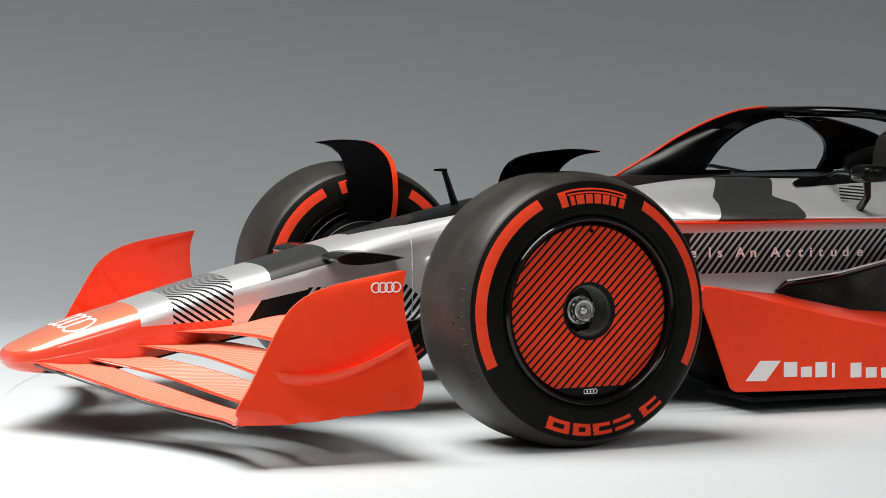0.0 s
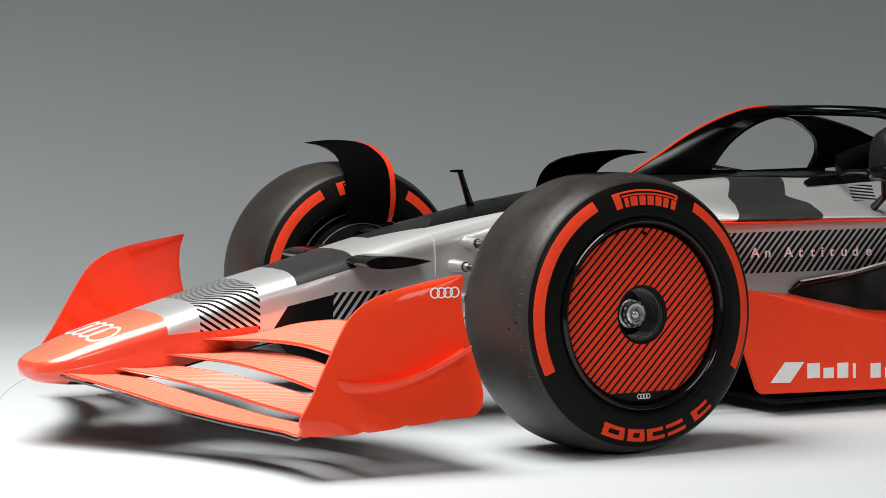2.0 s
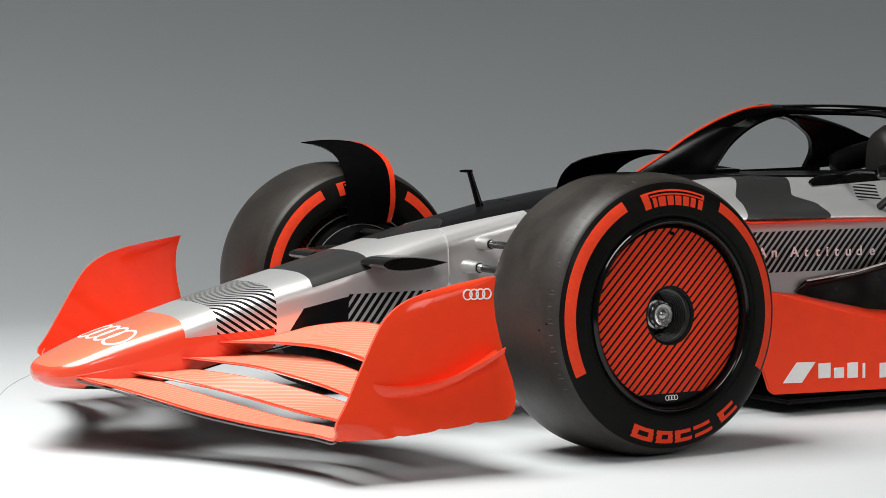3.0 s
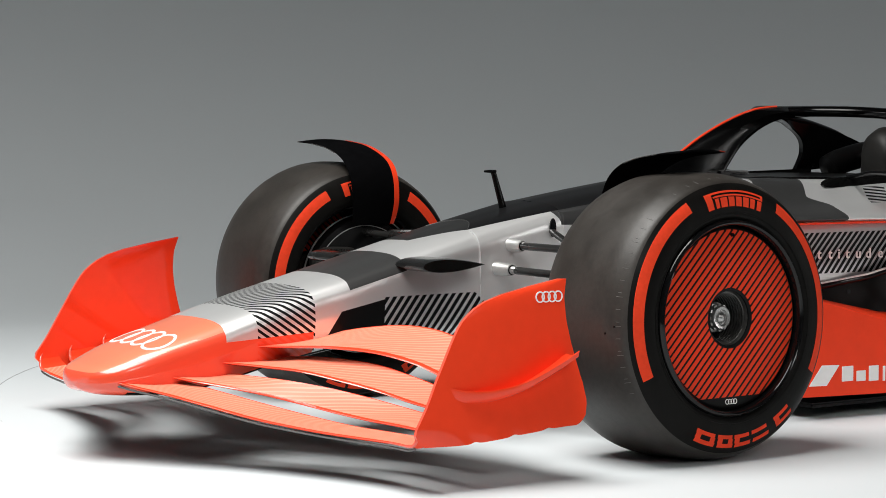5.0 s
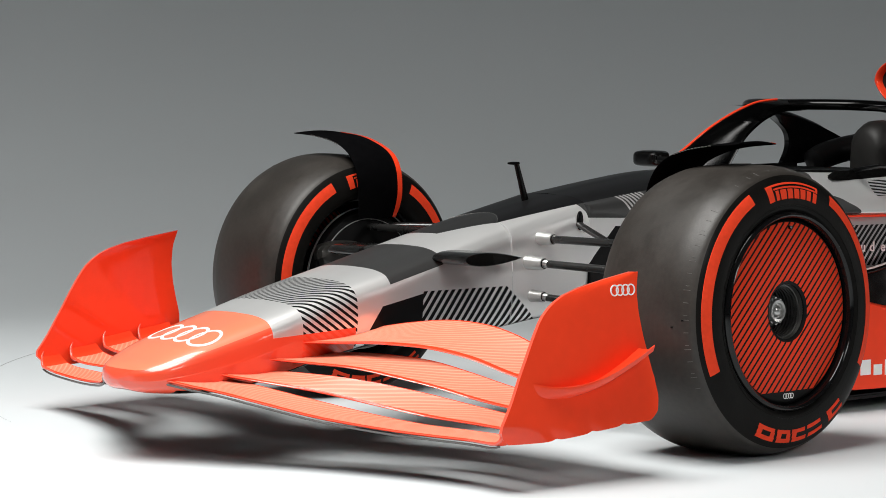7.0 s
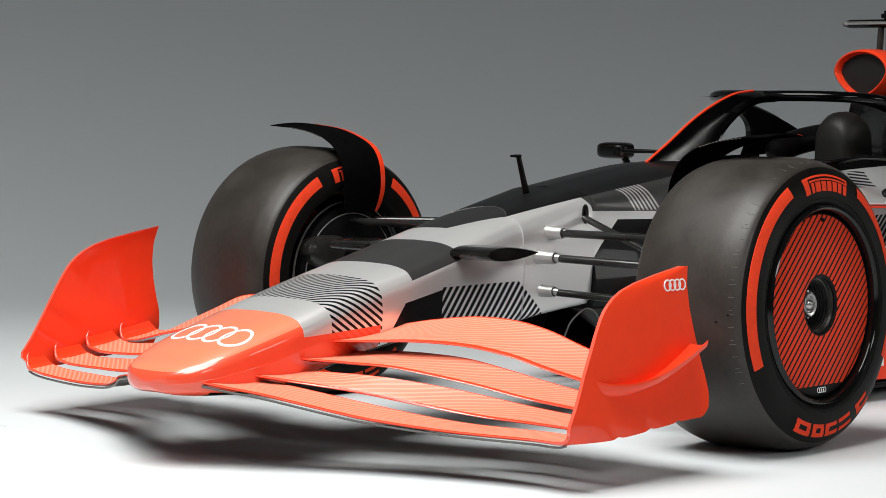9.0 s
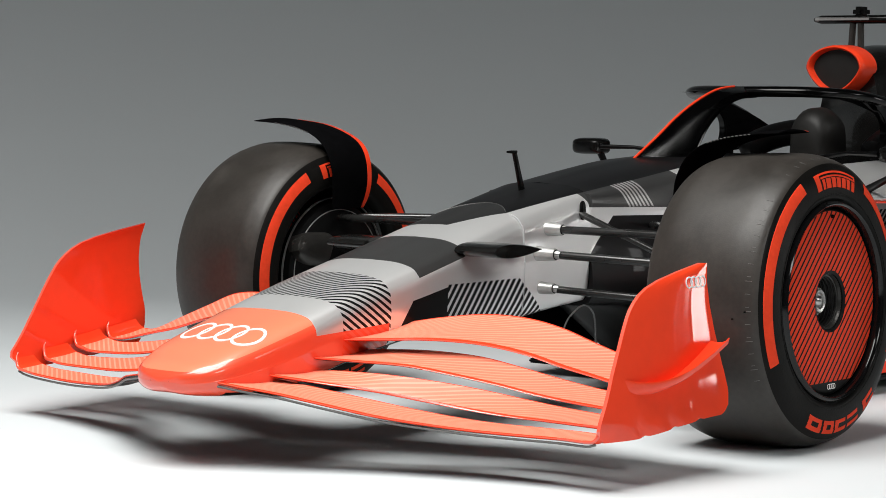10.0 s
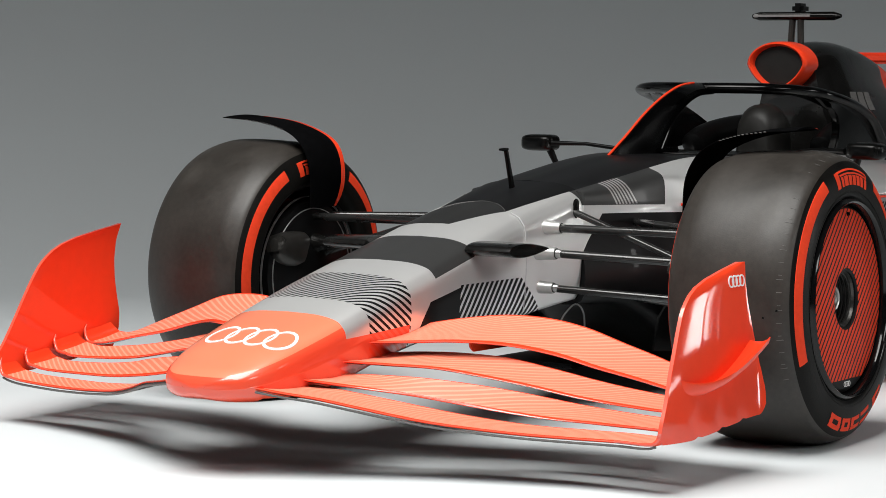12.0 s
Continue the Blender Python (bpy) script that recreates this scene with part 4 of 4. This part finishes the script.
def halo_web(side):
    top = spline([(1.13, 0.864), (1.28, 0.862), (1.46, 0.836), (1.68, 0.790), (1.92, 0.70)], 6)
    low = spline([(1.18, 0.862), (1.36, 0.838), (1.465, 0.790), (1.487, 0.735), (1.455, 0.672)], 6)
    rows = []
    for p, q in zip(top, low):
        y = 0.20 + 0.10 * min(1, (p[0] - 1.1) / 0.3)
        rows.append([(p[0], side * (y + 0.014), p[1]), (p[0], side * (y - 0.010), p[1]), (q[0], side * (y - 0.022), q[1]), (q[0], side * (y + 0.004), q[1])])
    return soften(grid_mesh(rows, True, True), 0.004)


for side in (-1, 1):
    part("halo_leg", halo_web(side), halo_black, halo)
def mirror_shell(side):
    rows = []
    for x, k in ((1.083, 0.45), (1.086, 0.72), (1.096, 0.91), (1.118, 1.0), (1.150, 0.98), (1.152, 0.94)):
        row = []
        for i in range(32):
            a = 2 * math.pi * i / 32
            c, d = math.cos(a), math.sin(a)
            row.append((x, side * (0.547 + 0.057 * k * math.copysign(abs(c) ** 0.5, c)), 0.690 + 0.026 * k * math.copysign(abs(d) ** 0.5, d)))
        rows.append(row)
    return grid_mesh(rows, True, True)


# cockpit opening, headrest and mirrors
opening = [(0.86, 0.0), (0.88, 0.10), (0.97, 0.185), (1.16, 0.22), (1.40, 0.235), (1.57, 0.20)]
rim_pts = spline([(x, y, tub_skin.ray_cast(Vector((x, y, 1.5)), Vector((0, 0, -1)))[0].z + 0.001) for x, y in opening], 5)
loop = [tuple(q) for q in rim_pts] + [(q[0], -q[1], q[2]) for q in rim_pts[::-1]]
part("cockpit_rim", tube(loop + [loop[0]], 0.004, 10), black, car, "black padded cockpit rim")
part("cockpit_well", slab([(q[0], q[1], q[2] - 0.001) for q in loop], 0.004, (0, 0, 1)), black, car, "black cockpit opening")
rows = []
for x, w, z1 in ((1.515, 0.048, 0.775), (1.53, 0.062, 0.800), (1.565, 0.070, 0.818), (1.61, 0.070, 0.820), (1.66, 0.062, 0.80)):
    rows.append([(x, -w * 1.05, 0.66)] + [(x, -w * math.cos(math.pi * k / 10), z1 - 0.065 + 0.065 * math.sin(math.pi * k / 10)) for k in range(11)] + [(x, w * 1.05, 0.66)])
part("headrest", grid_mesh(rows, True, True), pad_grey, car, "black padded headrest")
for side in (-1, 1):
    collar = spline([(1.53, 0.225, 0.675), (1.60, 0.22, 0.705), (1.72, 0.20, 0.73), (1.90, 0.17, 0.745)], 4)
    part("cockpit_collar", tube([(q[0], side * q[1], q[2]) for q in collar], [0.02] + [0.042] * (len(collar) - 1), 16), black, car, "black padded cockpit collar")
    sill = [(1.045, 0.652), (1.085, 0.672), (1.16, 0.677), (1.32, 0.679), (1.50, 0.682)]
    rows = [[(x, side * (0.226 + 0.055 * (x - 1.05)), 0.645), (x, side * (0.230 + 0.055 * (x - 1.05)), z), (x, side * (0.252 + 0.055 * (x - 1.05)), z - 0.002), (x, side * (0.262 + 0.055 * (x - 1.05)), 0.645)] for x, z in sill]
    part("cockpit_edge", soften(grid_mesh(rows, True, True), 0.003), carbon, car, "black raised cockpit sill")
    m = part("wing_mirror", mirror_shell(side), carbon, car, "black door mirror on thin stalks")
    part("mirror_glass", box(1.153, side * 0.547, 0.690, 0.004, 0.094, 0.038, 0.0015, 1), glass, m)
    part("mirror_stalk", tube([(1.10, side * 0.492, 0.690), (1.12, side * 0.38, 0.690), (1.16, side * 0.24, 0.672)], [0.008, 0.006, 0.007], 10), black, m)
    part("mirror_stalk", tube([(1.135, side * 0.52, 0.673), (1.15, side * 0.50, 0.62), (1.175, side * 0.42, 0.585)], [0.012, 0.010, 0.012], 10), black, m)

# ---- air intake, camera pod, engine cover ----
def intake_ring(scale, x, n=48):
    pts = []
    for k in range(n):
        a = 2 * math.pi * k / n
        y, z = 0.106 * math.cos(a), 0.074 * math.sin(a)
        y *= 1.0 - 0.28 * max(0, -math.sin(a))
        z += -0.010 * max(0, -math.sin(a))
        pts.append((x, y * scale + 0.018, 0.944 + z * scale))
    return pts


rows = [intake_ring(s, x) for s, x in ((0.80, 1.745), (0.815, 1.728), (0.85, 1.716), (0.91, 1.711), (0.975, 1.716), (1.01, 1.730), (1.025, 1.755), (1.03, 1.80))]
part("air_intake", grid_mesh(rows, True), red, car, "glossy red air intake ring")
part("intake_throat", grid_mesh([intake_ring(0.83, 1.736), intake_ring(0.78, 1.79), intake_ring(0.6, 1.90), intake_ring(0.1, 1.96)], True, True), pad_grey, car, "black intake throat")
COVER = []
for x, zt, w, wl in ((1.79, 0.992, 0.088, 0.20), (1.93, 1.022, 0.112, 0.26), (2.12, 1.015, 0.110, 0.32), (2.4, 0.96, 0.09, 0.34), (2.7, 0.86, 0.05, 0.28), (3.0, 0.72, 0.02, 0.16)):
    COVER.append([(x, -wl, 0.56), (x, -wl * 0.95, 0.66), (x, -(w + wl) * 0.42, 0.78), (x, -w * 1.05, zt - 0.10), (x, -w * 0.75, zt - 0.025), (x, 0, zt), (x, w * 0.75, zt - 0.025), (x, w * 1.05, zt - 0.10), (x, (w + wl) * 0.42, 0.78), (x, wl * 0.95, 0.66), (x, wl, 0.56)])
ctrl = spline([np.ravel(np.array(row)) for row in COVER], 4)
cover_mesh = grid_mesh([[tuple(q) for q in spline(row.reshape(-1, 3), 3)] for row in ctrl], True, True)
for f in cover_mesh.faces:
    f.material_index = 1 if f.calc_center_median().x > 2.36 else 0
engine_cover = part("engine_cover", cover_mesh, [gloss_carbon, red], car, "black and red engine cover behind the intake")
cover_skin = BVHTree.FromObject(engine_cover, bpy.context.evaluated_depsgraph_get())
for side in (-1, 1):
    for x0 in (1.955, 2.005, 2.055):
        rows = []
        for i in range(5):
            row = []
            for x in (x0, x0 + 0.036):
                z = 0.80 + 0.06 * i / 4
                row.append(cover_skin.ray_cast(Vector((x, side * 1.0, z)), Vector((0, -side, 0)))[0] + Vector((0, side * 0.003, 0)))
            rows.append([row[0], row[1], row[1] - Vector((0, side * 0.006, 0)), row[0] - Vector((0, side * 0.006, 0))])
        part("sponsor_mark", grid_mesh(rows, True, True), tick_grey, engine_cover, "pale block of a sponsor mark")
bm = box(3.25, 0.0, 0.985, 0.20, 1.02, 0.042, 0.012, 3)
rear = part("rear_wing", bm, red, car, "red rear wing behind the engine cover")
part("rear_flap", box(3.20, 0.0, 0.925, 0.12, 1.06, 0.014, 0.005), black, rear)
for side in (-1, 1):
    part("rear_end_plate", box(3.25, side * 0.485, 0.80, 0.34, 0.014, 0.40, 0.006), red, rear)
part("wing_pylon", box(3.10, 0.0, 0.72, 0.16, 0.03, 0.50, 0.012), black, rear)
pod = part("camera_pod", tube([(1.825, -0.155, 1.103), (1.825, -0.13, 1.103), (1.825, 0.13, 1.103), (1.825, 0.155, 1.103)], [0.008, 0.019, 0.019, 0.010], 14, 0.75), carbon, car, "black camera bar above the intake")
part("pod_post", tube([(1.822, 0.018, 1.00), (1.825, 0.014, 1.10)], 0.011, 10), duct_metal, pod)
part("pod_post", tube([(1.822, -0.018, 1.00), (1.825, -0.014, 1.10)], 0.011, 10), duct_metal, pod)
part("pod_insert", box(1.810, 0.045, 1.104, 0.010, 0.205, 0.013, 0.003), cable_grey, pod, "grey inset along the camera bar")
part("pod_cap", box(1.852, 0, 1.128, 0.06, 0.04, 0.034, 0.01), black, pod)

# ---- flank panel with the slogan, floor fence, undercut scoop ----
def flank_panel(side):
    rows = []
    for x, y in ((0.60, 0.255), (0.80, 0.261), (1.0, 0.268), (1.28, 0.281), (1.6, 0.30), (1.9, 0.31)):
        rows.append([(x, side * (y + 0.02), 0.540), (x, side * (y + 0.006), 0.515), (x, side * y, 0.46), (x, side * y, 0.39), (x, side * (y + 0.01), 0.33), (x, side * (y + 0.03), 0.25), (x, side * (y - 0.08), 0.24), (x, side * (y - 0.08), 0.540)])
    return grid_mesh(rows, True, True)


def fence(side):
    out = []
    for x, z in ((0.581, 0.355), (0.600, 0.373), (0.66, 0.367), (0.82, 0.324), (1.015, 0.275), (1.20, 0.238), (1.70, 0.205), (1.70, 0.052), (0.70, 0.068), (0.683, 0.080)):
        out.append((x, side * fence_y(x), z))
    return slab(out, 0.010, (0, -side, 0))


def fence_y(x):
    return 0.520 + 0.06 * (x - 0.6)


def shelf(side):
    """Red ledge between the fence and the scoop."""
    rows = []
    for x, z0, zi, yi in ((0.62, 0.371, 0.374, 0.25), (0.82, 0.323, 0.345, 0.25), (1.015, 0.274, 0.322, 0.262), (1.20, 0.237, 0.285, 0.285), (1.70, 0.204, 0.255, 0.34)):
        y0 = fence_y(x) - 0.001
        rows.append([(x, side * y0, z0), (x, side * (y0 * 0.7 + yi * 0.3), z0 + (zi - z0) * 0.15), (x, side * yi, zi), (x, side * yi, zi - 0.012), (x, side * y0, z0 - 0.012)])
    return grid_mesh(rows, True, True)


def scoop(side):
    a = [(0.972, side * 0.275, 0.328), (1.00, side * 0.290, 0.354), (1.169, side * 0.315, 0.376), (1.344, side * 0.345, 0.418), (1.9, side * 0.40, 0.46)]
    b = [(0.974, side * 0.280, 0.312), (1.03, side * 0.300, 0.296), (1.17, side * 0.33, 0.262), (1.346, side * 0.37, 0.236), (1.9, side * 0.44, 0.21)]
    rows = [[Vector(p) + Vector((0, -side * 0.004, 0)), Vector(p), Vector(q), Vector(q) + Vector((0, -side * 0.06, 0)), Vector(p) + Vector((0, -side * 0.06, 0))] for p, q in zip(a, b)]
    return grid_mesh(rows, True, True)


for side in (-1, 1):
    part("flank_panel", flank_panel(side), panel_paint, car, "silver flank with black diagonal stripes")
    part("undercut_scoop", scoop(side), gloss_carbon, car, "dark scoop below the flank")
    lip = [(0.972, 0.279, 0.330), (1.00, 0.292, 0.355), (1.169, 0.318, 0.378), (1.344, 0.348, 0.420), (1.6, 0.376, 0.446), (1.9, 0.402, 0.462)]
    part("scoop_lip", tube([(x, side * y, z) for x, y, z in lip], [0.005, 0.0105, 0.0095, 0.0090, 0.0090, 0.0090], 12), rim_black, car, "gloss black lip above the scoop")
    # glint on the lip's top edge, built as a thin pale tube
    part("lip_glint", tube([(x, side * (y + 0.003), z + 0.0075) for x, y, z in lip[1:]], 0.0042, 10), lip_glint_white, car, "thin pale line drawn for the glint along the scoop lip")
    fe = part("floor_fence", fence(side), fence_red, car, "red floor side panel with a white sponsor mark")
    part("floor_shelf", shelf(side), fence_red, car, "red ledge above the floor side panel")
    mark = slab([(x, side * (fence_y(x) + 0.0005), z) for x, z in ((0.728, 0.099), (0.775, 0.156), (0.840, 0.154), (0.793, 0.097))], 0.002, (0, side, 0))
    part("sponsor_mark", mark, white, fe, "white slanted sponsor block")
    for x0, w, h in ((0.850, 0.044, 0.043), (0.905, 0.036, 0.030), (0.952, 0.038, 0.044), (1.006, 0.009, 0.043), (1.066, 0.036, 0.043), (1.116, 0.036, 0.030), (1.166, 0.038, 0.030), (1.216, 0.022, 0.030), (1.246, 0.02, 0.038)):
        part("sponsor_mark", box(x0 + w / 2, side * (fence_y(x0 + w / 2) + 0.0005), 0.106 - 0.045 * (x0 - 0.85) + h / 2, w, 0.004, h, 0.001, 1), white, fe, "white block of a sponsor mark")
    part("floor_board", box(1.46, side * 0.36, 0.040, 1.4, 0.30, 0.014, 0.005), black, car, "black floor edge")

    for yv, x0 in ((0.24, 0.40), (0.33, 0.45), (0.42, 0.50)):
        v = [(x0, side * yv, 0.150), (x0 + 0.03, side * yv, 0.24), (x0 + 0.10, side * (yv + 0.01), 0.31), (1.05, side * (yv + 0.03), 0.27), (1.05, side * (yv + 0.03), 0.100)]
        part("floor_vane", slab(v, 0.006, (0, side, 0)), black, car, "black floor vane")
    # the soft red reflection below the shoulder, built as a thin red tube
    red_line = tube([(0.58, side * 0.231, 0.543), (0.81, side * 0.346, 0.545), (1.00, side * 0.406, 0.548), (1.27, side * 0.466, 0.547), (1.70, side * 0.501, 0.547)], 0.0036, 8)
    part("red_reflection_tube", red_line, red, car, "thin red line standing in for the red reflection under the shoulder")

for ch, x in zip("eIsAnAttitude", (0.725, 0.780, 0.814, 0.882, 0.926, 1.000, 1.043, 1.086, 1.121, 1.155, 1.199, 1.240, 1.289)):
    cu = bpy.data.curves.new("letter", "FONT")
    cu.body, cu.size, cu.extrude, cu.offset, cu.align_x = ch, 0.041, 0.0008, 0.0007, "CENTER"
    txt = new("letter", cu)
    me = bpy.data.meshes.new_from_object(txt.evaluated_get(bpy.context.evaluated_depsgraph_get()))
    bpy.data.objects.remove(txt)
    me.materials.clear()
    me.materials.append(slogan)
    lett = new("slogan_letter", me)
    lett.parent = car
    x = 0.701 + (x - 0.725) * 0.9923
    y = float(np.interp(x, (0.60, 0.80, 1.0, 1.28, 1.6), (0.255, 0.261, 0.268, 0.281, 0.30)))
    lett.matrix_world = Matrix.Translation((x, -y - 0.0045, 0.440 - 0.016 * (x - 0.7))) @ Matrix.Rotation(radians(90), 4, "X") @ Matrix.Diagonal((1.14, 1, 1, 1))
